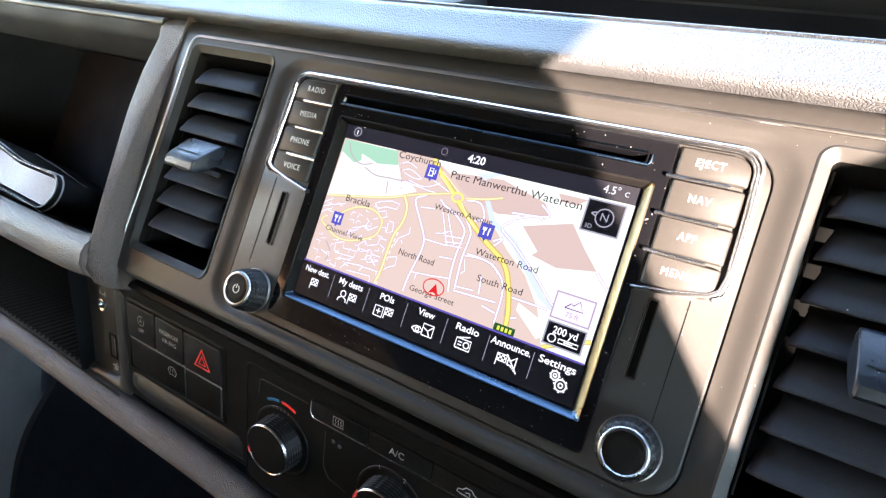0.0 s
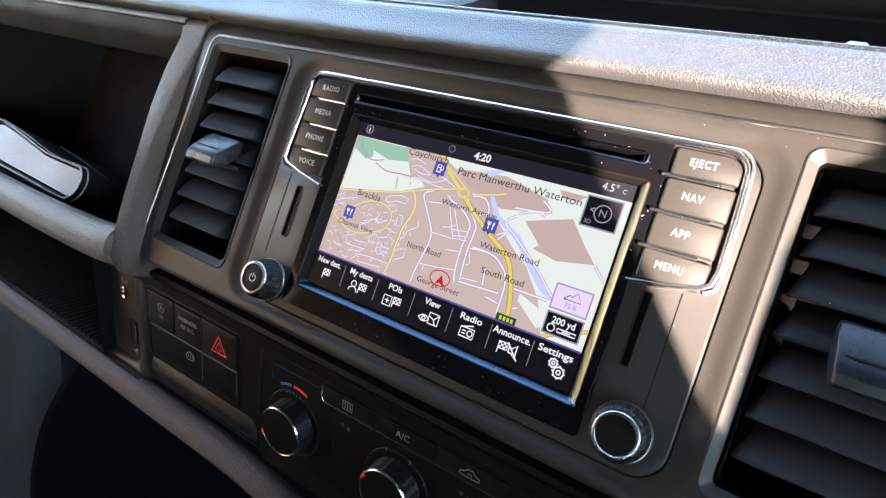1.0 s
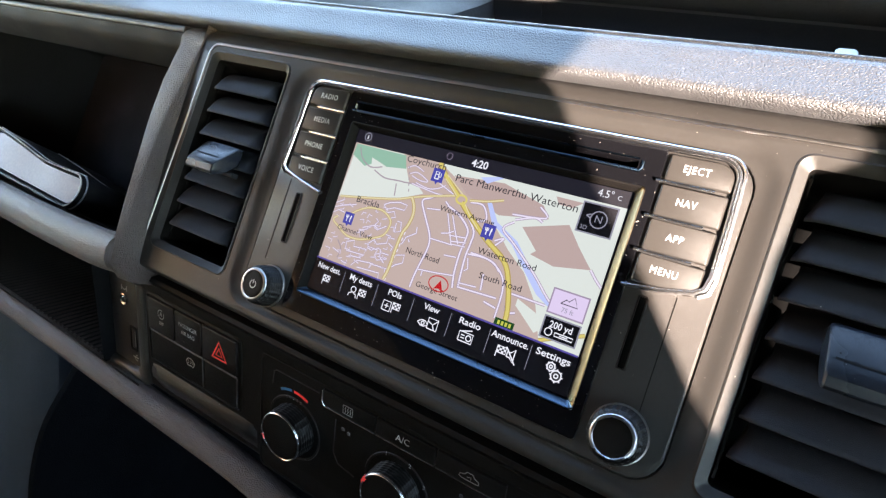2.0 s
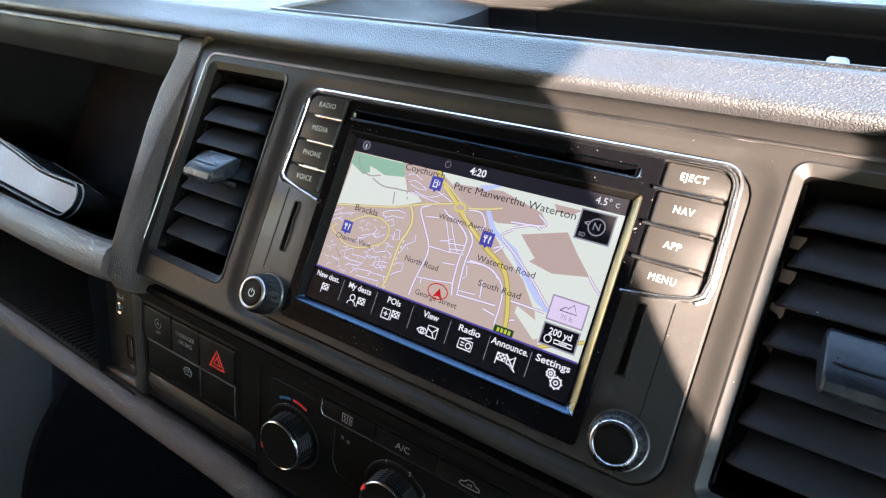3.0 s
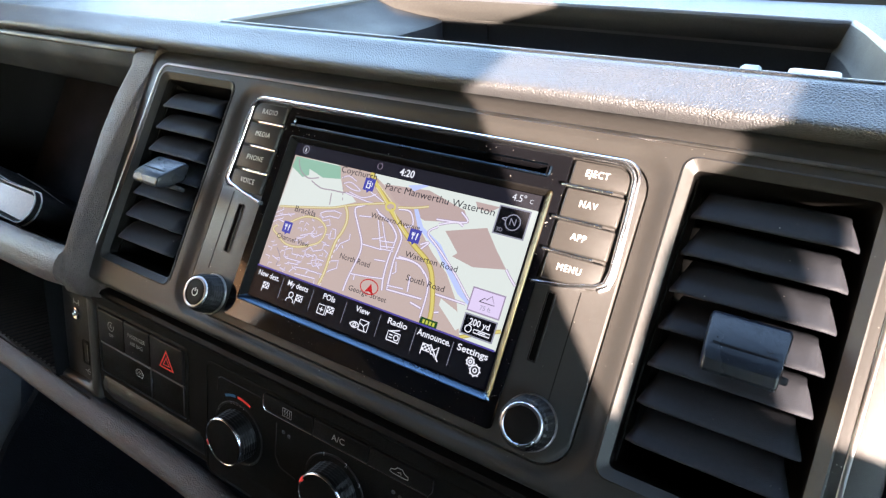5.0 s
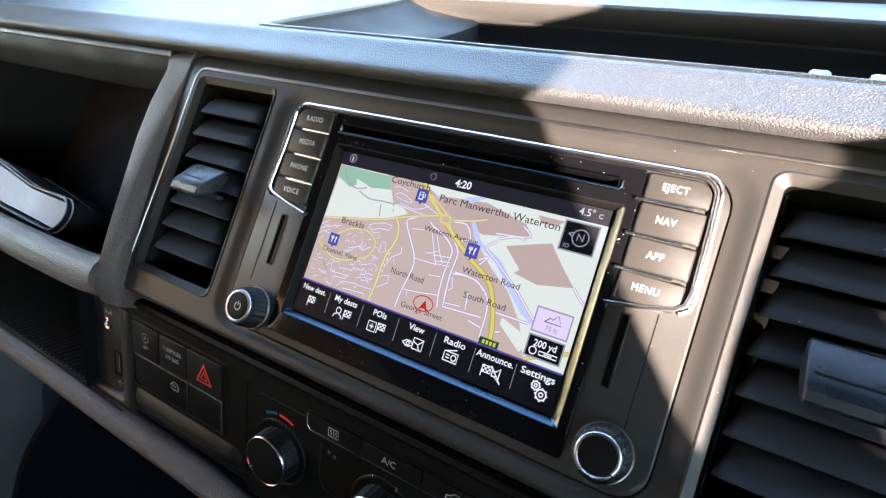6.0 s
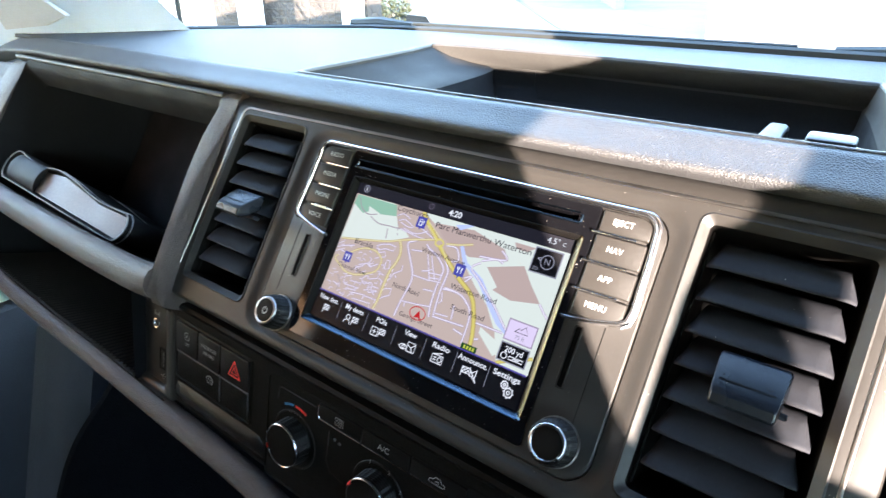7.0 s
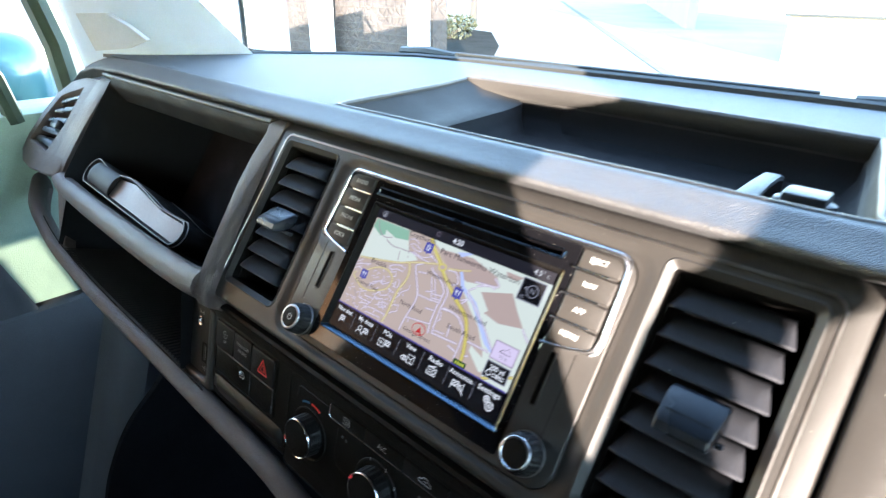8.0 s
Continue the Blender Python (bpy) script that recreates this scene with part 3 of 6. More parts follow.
for x0, x1 in ((-0.405, 0.10), (0.128, 0.62)):
    wp = thing("wiper", R(x0, 0.36, 0.085), "black windscreen wiper lying along the lower edge", "wiper", group="wipers", frame_of="room")
    bm = bmesh.new()
    tube(bm, [tuple(R(x0, 0.362, 0.084)), tuple(R(x0 + 0.05, 0.362, 0.086)), tuple(R(x0 + 0.1, 0.362, 0.085))], [0.006, 0.0075, 0.004], 8, scale=1)
    part("pivot_cap", bm, SEAL, wp)
    bm = bmesh.new()
    tube(bm, [tuple(R(x0 + (x1 - x0) * k / 8, 0.365 - 0.004 * math.sin(k), 0.082 + 0.003 * math.sin(k * 2.2))) for k in range(9)], 0.0032, 6, scale=1)
    part("arm", bm, SEAL, wp)
    bm = bmesh.new()
    tube(bm, [tuple(R(x0 + 0.08 + (x1 - x0 - 0.08) * k / 8, 0.372, 0.0865)) for k in range(9)], 0.0022, 6, scale=1)
    part("blade", bm, SEAL, wp)

# Front pillar trim with its grille.
pil = thing("pillar_trim", R(-0.60, 0.07, 0.06), "light grey front pillar trim with a darker grille", "pillar trim", kind="structure", frame_of="room")
right = [(-0.517, 0.205, 0.078), (-0.526, 0.140, 0.149), (-0.515, 0.08, 0.26), (-0.49, 0.04, 0.40)]
left = [(-0.705, 0.058, 0.030), (-0.700, 0.037, 0.147), (-0.675, 0.0, 0.26), (-0.60, -0.02, 0.40)]
bm = bmesh.new()
loops = []
for a, b in zip(left, right):
    row = []
    for k in range(9):
        t = k / 8
        p = Vector(a).lerp(Vector(b), t) + Vector((0, -0.028, 0.010)) * math.sin(math.pi * t) * (1 if a[2] < 0.2 else 0.6)
        row.append(R(*p))
    loops.append(row)
loft(bm, loops, closed=False)
loft(bm, [[r[0] for r in loops], [r[0] + Vector((-0.03, 0.03, 0)) for r in loops], [r[0] + Vector((-0.03, 0.07, 0)) for r in loops]], closed=False)
part("trim_panel", bm, TRIM, pil, "", 60)
bm = bmesh.new()
g = [(-0.640, 0.046, 0.133), (-0.607, 0.068, 0.134), (-0.585, 0.083, 0.120), (-0.568, 0.095, 0.104), (-0.590, 0.080, 0.094), (-0.628, 0.055, 0.090)]
ps = [R(*p) for p in g]
nrm = (ps[2] - ps[0]).cross(ps[4] - ps[0]).normalized()
nrm = nrm if nrm.y < 0 else -nrm
loft(bm, [[p + nrm * 0.004 for p in ps], [p + nrm * 0.012 for p in ps]], True, True)
part("grille", bm, GRILLE, pil, "darker moulded grille")

# Passenger door: card, sill, window bars, tinted glass.
GREENPAINT = surface("pale green door panel", (0.33, 0.44, 0.34), 0.5, 500.0, 0.0002, vary=0.12)
OLIVE = surface("dark olive painted window bar", (0.05, 0.075, 0.05), 0.4, vary=0.15)
door = thing("passenger_door", R(-0.78, -0.3, -0.8), "closed passenger door with a pale green upper panel and dark card", "door", kind="structure", frame_of="room")


def along(prof, f0, f1, n=6, close=True):
    bm = bmesh.new()
    loft(bm, [[R(x, f0 + (f1 - f0) * k / n, u) for x, u in prof] for k in range(n + 1)], close, close, closed=False)
    return bm


part("upper_panel", along(((-0.86, 0.004), (-0.775, 0.006), (-0.762, 0.0), (-0.760, -0.02), (-0.772, -0.06), (-0.780, -0.15), (-0.780, -0.285), (-0.80, -0.29), (-0.86, -0.29)), -0.75, 0.34), GREENPAINT, door, "pale green upper panel", 40)
part("lower_card", along(((-0.86, -0.291), (-0.79, -0.291), (-0.772, -0.297), (-0.768, -0.31), (-0.764, -0.33), (-0.762, -0.36), (-0.775, -0.5), (-0.78, -0.8), (-0.86, -0.8)), -0.75, 0.34), DOOR, door, "dark grained card", 40)
bm = bmesh.new()
loft(bm, [[R(x, f, u) for f, u in ((-0.75, -0.24), (-0.30, -0.215), (-0.112, -0.203), (-0.099, -0.208), (-0.072, -0.292), (-0.075, -0.33), (-0.75, -0.5))] for x in (-0.79, -0.7786, -0.778)], False, True)
part("armrest_panel", bm, DOOR, door, "dark raised armrest panel", 30)
bm = bmesh.new()
loft(bm, [[R(-0.70 + dx, -0.02 + (u + 0.34) * 0.35 + df, u) for dx, df in ((0, 0), (0.03, 0.004), (0.06, 0.02), (0.07, 0.05))] for u in (-0.30, -0.36, -0.5, -0.8)], closed=False)
part("kick_panel", bm, DOOR, door, "", 50)
bm = bmesh.new()
tube(bm, [tuple(R(-0.765, 0.046, 0.0)), tuple(R(-0.762, 0.040, 0.09)), tuple(R(-0.755, 0.022, 0.17)), tuple(R(-0.72, -0.12, 0.42)), tuple(R(-0.66, -0.45, 0.74))], 0.016, 8, scale=1)
part("window_bar", bm, OLIVE, door, "dark window bar")
bm = bmesh.new()
tube(bm, [tuple(R(-0.768, -0.030, -0.01)), tuple(R(-0.768, -0.040, 0.05)), tuple(R(-0.765, -0.06, 0.10)), tuple(R(-0.76, -0.12, 0.2))], 0.012, 8, scale=1)
part("window_bar", bm, OLIVE, door, "dark window bar")
bm = bmesh.new()
vs = [bm.verts.new(R(*p)) for p in ((-0.79, -0.75, 0.0), (-0.79, 0.30, 0.0), (-0.77, 0.05, 0.30), (-0.70, -0.40, 0.74), (-0.70, -0.75, 0.74))]
bm.faces.new(vs)
part("side_glass", bm, TINTED, door, "green-tinted side glass").visible_shadow = False

# Door mirror outside.
BODY = surface("blue-green metallic paint", (0.05, 0.16, 0.21), 0.22, vary=0.1, coat=0.8, metal=0.3)
mir = thing("door_mirror", R(-1.0, 0.02, -0.06), "blue-green painted door mirror outside the side window", "door mirror", frame_of="room")
bm = bmesh.new()
made = bmesh.ops.create_uvsphere(bm, u_segments=28, v_segments=16, radius=1.0)["verts"]
for v in made:
    c = v.co
    q = [math.copysign(abs(t) ** 0.65, t) for t in c]
    v.co = R(-1.06 + q[0] * 0.12, -0.005 + q[1] * 0.098, 0.015 + q[2] * 0.088)
part("housing", bm, BODY, mir, "", 60)
bm = bmesh.new()
tube(bm, [tuple(R(-0.86, 0.03, -0.05)), tuple(R(-0.93, 0.03, -0.045)), tuple(R(-1.0, 0.02, -0.03))], [0.03, 0.022, 0.03], 10, scale=1)
part("foot", bm, SEAL, mir)

# ---- the yard outside ----
bm = bmesh.new()
n = 48
loft(bm, [[Vector((r * math.cos(2 * math.pi * i / n), r * math.sin(2 * math.pi * i / n), 0)) for i in range(n)] for r in (2, 5, 10, 20, 40, 100, 400, 2500)], True, False)
CONCRETE = surface("pale concrete yard", (0.24, 0.225, 0.20), 0.9, 60.0, 0.003, vary=0.14, blotch=0.6, spec=0.0)
tagged(new("ground", mesh_of("ground", bm, CONCRETE)), "pale sunlit concrete yard outside the van", "ground", kind="structure")


def block(bm, x0, x1, y0, y1, z0, z1, b=0.0):
    return box(bm, x0 * 1000, x1 * 1000, y0 * 1000, y1 * 1000, z0 * 1000, z1 * 1000, b * 1000)


WHITE = surface("white painted render", (0.78, 0.78, 0.77), 0.7, 40.0, 0.002, vary=0.06, blotch=3.0, spec=0.0)
BRICK = surface("weathered brown brick", (0.065, 0.056, 0.052), 0.9, 9.0, 0.01, vary=0.35, blotch=4.0, spec=0.0)
PANEL = surface("plain grey of coping and shadow wall", (0.19, 0.18, 0.165), 0.9, 6.0, 0.004, vary=0.1, blotch=1.0, spec=0.0)
BEIGE = surface("beige rendered plinth", (0.26, 0.235, 0.19), 0.8, 30.0, 0.002, vary=0.12, blotch=2.0, spec=0.0)

bw = thing("brick_wall", (-7.1, 5.4, 0), "low weathered brown brick wall between white posts", "garden wall", frame_of="room")
bm = bmesh.new()
block(bm, -8.3, -5.1, 5.3, 5.55, 0, 1.56)
part("masonry", bm, BRICK, bw)
bm = bmesh.new()
for i in range(14):
    block(bm, -8.3, -5.1, 5.285, 5.3, 0.1 + i * 0.11, 0.11 + i * 0.11)
part("mortar_courses", bm, surface("grey mortar", (0.07, 0.065, 0.06), 0.9, spec=0.0, vary=0.2), bw)
bm = bmesh.new()
block(bm, -8.36, -4.94, 5.25, 5.6, 1.56, 1.62, 0.01)
part("coping", bm, PANEL, bw, "grey coping")
for x, w in ((-8.75, 0.16), (-7.0, 0.13), (-5.05, 0.10)):
    gp = thing("gate_post", (x, 5.0, 0), "white painted square post", "post", group="white posts", frame_of="room")
    bm = bmesh.new()
    block(bm, x - w, x + w, 5.0 - w, 5.0 + w, 0, 2.2, 0.02)
    part("shaft", bm, WHITE, gp)
    bm = bmesh.new()
    block(bm, x - w - 0.05, x + w + 0.05, 5.0 - w - 0.05, 5.0 + w + 0.05, 2.2, 2.3, 0.02)
    part("cap", bm, WHITE, gp)
# Thin grey wall stands in for a grey shadow shape on the ground.
shed = thing("shadow_wall", (-8.6, 22.2, 0), "thin grey wall standing for a shadow shape across the yard", "shed", frame_of="room")
dv = Vector((-20.3, 38.1, 0)).normalized()
pv = Vector((-dv.y, dv.x, 0))
bm = bmesh.new()
q = Vector((-8.6, 22.2, 0))
foot = [q, q + dv * 30, q + dv * 30 - pv * 0.3, q - pv * 0.3]
loft(bm, [foot, [p + Vector((0, 0, 3.2)) for p in foot]], True, True)
part("wall_sheet", bm, PANEL, shed)
bm = bmesh.new()
foot2 = [p + (p - (q + dv * 15 - pv * 0.15)) * 0.04 for p in foot]
loft(bm, [[p + Vector((0, 0, 3.2)) for p in foot2], [p + Vector((0, 0, 3.4)) for p in foot2]], True, True)
part("wall_cap", bm, PANEL, shed)
gar = thing("white_garage", (-1.0, 14.0, 0), "white garage front over a beige plinth", "garage", frame_of="room")
bm = bmesh.new()
block(bm, -3.3, 4.0, 14.1, 19.0, 0, 0.95)
part("plinth", bm, BEIGE, gar)
bm = bmesh.new()
block(bm, -3.35, 4.05, 14.0, 19.1, 0.97, 3.4)
part("front", bm, WHITE, gar)
bm = bmesh.new()
block(bm, -3.37, 4.07, 13.97, 14.1, 0.93, 0.98)
part("drip_rail", bm, SEAL, gar)
# Dark strip laid on the concrete in place of a shadow line.
dr = tagged(new("shadow_strip"), "dark strip painted as a shadow line across the concrete", "drain", kind="structure")
a, b = Vector((-30.0, 47.6, 0.01)), Vector((-3.2, 9.1, 0.01))
sv = (b - a).cross(Vector((0, 0, 1))).normalized() * 0.14
bm = bmesh.new()
loft(bm, [[a - sv, a + sv, b + sv * 0.7, b - sv * 0.7], [p + Vector((0, 0, 0.006)) for p in (a - sv, a + sv, b + sv * 0.7, b - sv * 0.7)]], True, True)
OFFSET[dr.name] = Vector((0, 0, 0))
part("strip_sheet", bm, surface("concrete darkened as shadow", (0.14, 0.13, 0.115), 0.9, vary=0.2, blotch=3.0, spec=0.0), dr)

# Sheet darkened as shaded ground, a low shrub, and a young tree behind.
shade_outline = [Vector(p) for p in ((-9.0, 9.0, 0.02), (-7.5, 9.5, 0.02), (-9.4, 12.2, 0.02), (-12.2, 15.4, 0.02), (-16.2, 16.8, 0.02), (-13.0, 13.0, 0.02))]
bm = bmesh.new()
loft(bm, [shade_outline, [p + Vector((0, 0, 0.03)) for p in shade_outline]], True, True)
tagged(new("shade_sheet", mesh_of("shade_sheet", bm, surface("ground darkened as shade", (0.035, 0.034, 0.03), 0.9, 25.0, 0.02, vary=0.4, blotch=1.5, spec=0.0))), "dark sheet painted as shaded ground beside the white post", "planting bed", kind="structure")
LEAF = surface("olive shrub leaf", (0.028, 0.032, 0.014), 0.6, vary=0.4, blotch=2.0)
BARK = surface("grey-brown bark", (0.05, 0.042, 0.035), 0.9, 30.0, 0.01, vary=0.3, blotch=6.0)


def leaves(bm, rng, count, middle, spread, size):
    for _ in range(count):
        while True:
            q = Vector((rng.uniform(-1, 1), rng.uniform(-1, 1), rng.uniform(-1, 1)))
            if 0.25 < q.length < 1 and math.sin(q.x * 5) + math.sin(q.y * 6 + 1) + math.sin(q.z * 5) > -0.7:
                break
        c = Vector(middle) + Vector((q.x * spread[0], q.y * spread[1], q.z * spread[2]))
        a = Vector((rng.gauss(0, 1), rng.gauss(0, 1), rng.gauss(0, 1))).normalized() * size * rng.uniform(0.6, 1.2)
        b = a.cross(Vector((rng.gauss(0, 1), rng.gauss(0, 1), rng.gauss(0, 1)))).normalized() * a.length * 0.45
        bm.faces.new([bm.verts.new(p) for p in (c - a, c + b, c + a, c - b)])


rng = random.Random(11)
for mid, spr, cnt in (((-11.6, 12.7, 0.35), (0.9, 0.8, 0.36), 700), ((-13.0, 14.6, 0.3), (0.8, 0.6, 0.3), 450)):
    sh = thing("shrub", (mid[0], mid[1], 0), "low straggling olive shrub on the shaded ground", "shrub", group="shrubs", frame_of="room")
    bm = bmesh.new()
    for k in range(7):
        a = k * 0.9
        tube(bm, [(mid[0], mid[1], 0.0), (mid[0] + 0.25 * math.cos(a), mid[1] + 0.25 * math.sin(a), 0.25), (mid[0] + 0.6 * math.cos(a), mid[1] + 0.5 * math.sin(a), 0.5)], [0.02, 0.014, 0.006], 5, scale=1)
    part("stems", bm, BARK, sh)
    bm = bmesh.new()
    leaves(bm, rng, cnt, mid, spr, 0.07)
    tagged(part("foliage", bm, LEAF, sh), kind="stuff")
tree = thing("young_tree", (-14.6, 17.3, 0), "slender young tree with a thin grey trunk", "tree", frame_of="room")
bm = bmesh.new()
tube(bm, [(-14.6, 17.3, 0), (-14.55, 17.3, 1.2), (-14.6, 17.3, 2.4), (-14.5, 17.3, 4.2)], [0.16, 0.12, 0.09, 0.03], 9, scale=1)
part("trunk", bm, BARK, tree)
for k in range(6):
    a = k * 1.1
    bm = bmesh.new()
    tube(bm, [(-14.58, 17.3, 2.1 + 0.25 * k), (-14.58 + 0.6 * math.cos(a), 17.3 + 0.6 * math.sin(a), 2.6 + 0.25 * k), (-14.58 + 1.3 * math.cos(a), 17.3 + 1.3 * math.sin(a), 2.9 + 0.3 * k)], [0.05, 0.035, 0.012], 6, scale=1)
    part("limb", bm, BARK, tree)
bm = bmesh.new()
leaves(bm, rng, 900, (-14.6, 17.3, 3.7), (1.6, 1.6, 1.2), 0.1)
tagged(part("crown", bm, LEAF, tree), kind="stuff")

# ---- air vents ----
def build_vent(name, cx, label, tab_x, tz, tilt):
    """An upright vent of seven slats with a slider turned by tilt degrees, set in the fascia."""
    v = thing(name, (cx, 4, -51), label, "air vent", group="centre vents")
    a, b = cx - 30.0, cx + 30.0
    bm = bmesh.new()
    frame_plate(bm, [rrect(a - 3.6, b + 3.6, VZ[0] - 3.6, VZ[1] + 3.6, 5.4, FY - 0.03), rrect(a - 3.3, b + 3.3, VZ[0] - 3.3, VZ[1] + 3.3, 5.2, FY - 0.4), rrect(a - 2.8, b + 2.8, VZ[0] - 2.8, VZ[1] + 2.8, 4.8, FY - 0.5), rrect(a + 0.9, b - 0.9, VZ[0] + 0.9, VZ[1] - 0.9, 2.4, FY + 2.4)])
    part("vent_frame", bm, FASCIA, v, "", 40)
    bm = bmesh.new()
    frame_plate(bm, [rrect(a + 0.9, b - 0.9, VZ[0] + 0.9, VZ[1] - 0.9, 2.4, FY + 2.4), rrect(a + 1.4, b - 1.4, VZ[0] + 1.4, VZ[1] - 1.4, 2.0, 5), rrect(a + 2.2, b - 2.2, VZ[0] + 2.2, VZ[1] - 2.2, 2, 34)])
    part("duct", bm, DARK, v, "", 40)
    # Near-black plate stands in for the duct's unlit depth.
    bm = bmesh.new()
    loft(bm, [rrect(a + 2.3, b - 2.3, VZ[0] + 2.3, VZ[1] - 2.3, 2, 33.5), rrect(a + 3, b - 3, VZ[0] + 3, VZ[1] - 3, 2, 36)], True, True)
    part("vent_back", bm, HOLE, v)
    for i in range(7):
        z = 46.4 - 14.0 * i
        bm = bmesh.new()
        loops = []
        for k in range(17):
            s = -1 + 2 * k / 16
            x = cx + s * 26.2
            e = max(0, (abs(s) - 0.8) / 0.2) ** 2
            y0 = -3.8 + e * 3.2
            loops.append([V(x - math.copysign(e * 0.35 * max(0.0, c), s), y0 + b, z + c) for b, c in ((0.5, -1.3), (0.0, -0.9), (0.0, 0.0), (0.5, 0.8), (2.2, 4.2), (4.2, 7.4), (6.6, 10.2), (10.0, 12.0), (17.0, 14.0), (17.6, 12.6), (10.6, 10.0), (6.4, 6.6), (2.6, 1.0))])
        loft(bm, loops, True, True)
        part("slat", bm, SLAT, v, "", 50)
    # hinge rail down one side
    bm = bmesh.new()
    box(bm, a + 1.8, a + 2.8, 3, 4.2, VZ[0] + 3, VZ[1] - 3, 0.3)
    part("hinge_rail", bm, DARK, v)
    # slider
    bm = bmesh.new()
    loops = []
    for s, k in ((-1, 0.84), (-0.97, 0.94), (-0.91, 1.0), (0.91, 1.0), (0.97, 0.94), (1, 0.84)):
        cy, cz = -11, tz
        loops.append([V(tab_x + s * (12.8 + y * 0.08), cy + (y - cy) * k, cz + (z - cz) * k) for y, z in ((-2, tz + 10.5), (-5.5, tz + 10.2), (-7.0, tz + 9.2), (-11.5, tz + 4.9), (-16.0, tz + 0.4), (-17.6, tz - 1.8), (-18.2, tz - 3.2), (-18.2, tz - 6.4), (-17.4, tz - 7.6), (-15.6, tz - 7.9), (-9, tz - 5.0), (-2, tz + 1.0))])
    loft(bm, loops, True, True)
    swing = Matrix.Translation(V(0, -9, tz)) @ pose(0, 0, 0, tilt) @ Matrix.Translation(V(0, 9, -tz))
    bm.transform(swing)
    base_bm = bmesh.new()
    box(base_bm, tab_x - 10.5, tab_x + 14.5, -7.0, -2.0, tz - 6.2, tz - 3.4, 0.8)
    part("slider_foot", base_bm, SLAT, v)
    tab = part("slider", bm, TAB, v, "grey plastic slider with moulded symbols", 22)
    face = Matrix.Translation(V(0, -11.2, tz + 4.6)) @ pose(0, 0, 0, -51)
    bm = bmesh.new()
    ribbon(bm, [(tab_x - 9.5, -4.2), (tab_x + 9.5, -4.2)], 0.8, -0.25)
    ribbon(bm, [(tab_x - 8.5, -2.4), (tab_x - 8.5, 2.4), (tab_x - 5.4, 2.4)], 0.5, -0.25)
    ribbon(bm, [(tab_x - 6.8, 0.8), (tab_x - 4.6, -1.2), (tab_x - 3.6, 1.4)], 0.5, -0.25)
    ribbon(bm, [(p[0], p[2]) for p in arc(tab_x + 7.0, -0.6, 1.3, 0, 324, n=9, rz=2.0)], 0.5, -0.25, True)
    bm.transform(swing @ face)
    part("symbol", bm, DARK, tab)
    return v


build_vent("air_vent", -157.5, "black slatted centre vent with slider, open, beside the shelf", -153.0, 4.5, 0)
build_vent("air_vent", 152.5, "black slatted centre vent with slider, open, on the driver's side", 154.6, 3.0, 12)

# ---- head unit ----
unit = thing("infotainment_unit", (0, 0, -59), "black in-dash touchscreen unit showing a street map, chrome trimmed", "head unit")
bm = bmesh.new()
gl = (-78.5, 78.0, -55.2, 59.6)
face_out = rrect(-109.2, 108.2, -58.6, 60.6, 11.6, -3.0, 6)
g_hole = rrect(gl[0], gl[1], gl[2], gl[3], 2.0, -3.0)
sheet_with_holes(bm, face_out, [g_hole])
loft(bm, [face_out, rrect(-109.9, 108.9, -59.3, 61.5, 12.2, -2.4, 6), rrect(-110.0, 109.0, -59.4, 61.7, 12.3, 0, 6), rrect(-110.0, 109.0, -59.4, 61.7, 12.3, 12, 6)])
loft(bm, [g_hole, rrect(gl[0], gl[1], gl[2], gl[3], 2.0, 3)])
part("faceplate", bm, FASCIA, unit, "", 40)

# Gloss surround with the disc slot and the stepped window of the screen.
bm = bmesh.new()
g_out = rrect(gl[0] + 0.5, gl[1] - 0.5, gl[2] + 0.5, gl[3] - 0.5, 1.6, -3.6)
slot = rrect(-73.5, 68.5, 50.2, 53.6, 0.8, -3.6)
win = rrect(-72.6, 74.0, -45.2, 44.2, 1.6, -3.6)
sheet_with_holes(bm, g_out, [slot, win])
loft(bm, [g_out, rrect(gl[0] + 0.2, gl[1] - 0.2, gl[2] + 0.2, gl[3] - 0.2, 1.8, -3.2), rrect(gl[0] + 0.2, gl[1] - 0.2, gl[2] + 0.2, gl[3] - 0.2, 1.8, 2)])
loft(bm, [slot, rrect(-73, 68, 50.5, 53.2, 0.6, -2.6), rrect(-73, 68, 50.5, 53.2, 0.6, 6)], False, True)
gloss = part("gloss_surround", bm, GLOSS, unit, "piano black gloss surround, dusty", 25)
# Reflections are put into the finishes: sky blue below, gold beside, dark elsewhere.
GOLDCHROME = surface("chrome tinted as gold reflection", (0.15, 0.12, 0.08), 0.3, metal=1.0, vary=0.05)
for side, finish, words in (("foot", SKYCHROME, "black chrome chamfer below the display"), ("flank", GOLDCHROME, "smoked chrome chamfer beside the display"), ("rest", DARK, "")):
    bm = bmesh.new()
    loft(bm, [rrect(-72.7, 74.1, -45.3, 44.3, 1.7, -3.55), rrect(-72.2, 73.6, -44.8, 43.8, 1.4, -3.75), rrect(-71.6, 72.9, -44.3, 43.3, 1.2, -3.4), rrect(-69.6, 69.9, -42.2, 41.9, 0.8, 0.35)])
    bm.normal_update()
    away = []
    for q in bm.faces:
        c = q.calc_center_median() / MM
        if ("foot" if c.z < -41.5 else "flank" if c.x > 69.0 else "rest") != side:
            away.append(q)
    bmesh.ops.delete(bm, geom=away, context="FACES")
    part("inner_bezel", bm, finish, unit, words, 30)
# Thin bars stand in for the sky glint on the slot's edges.
bm = bmesh.new()
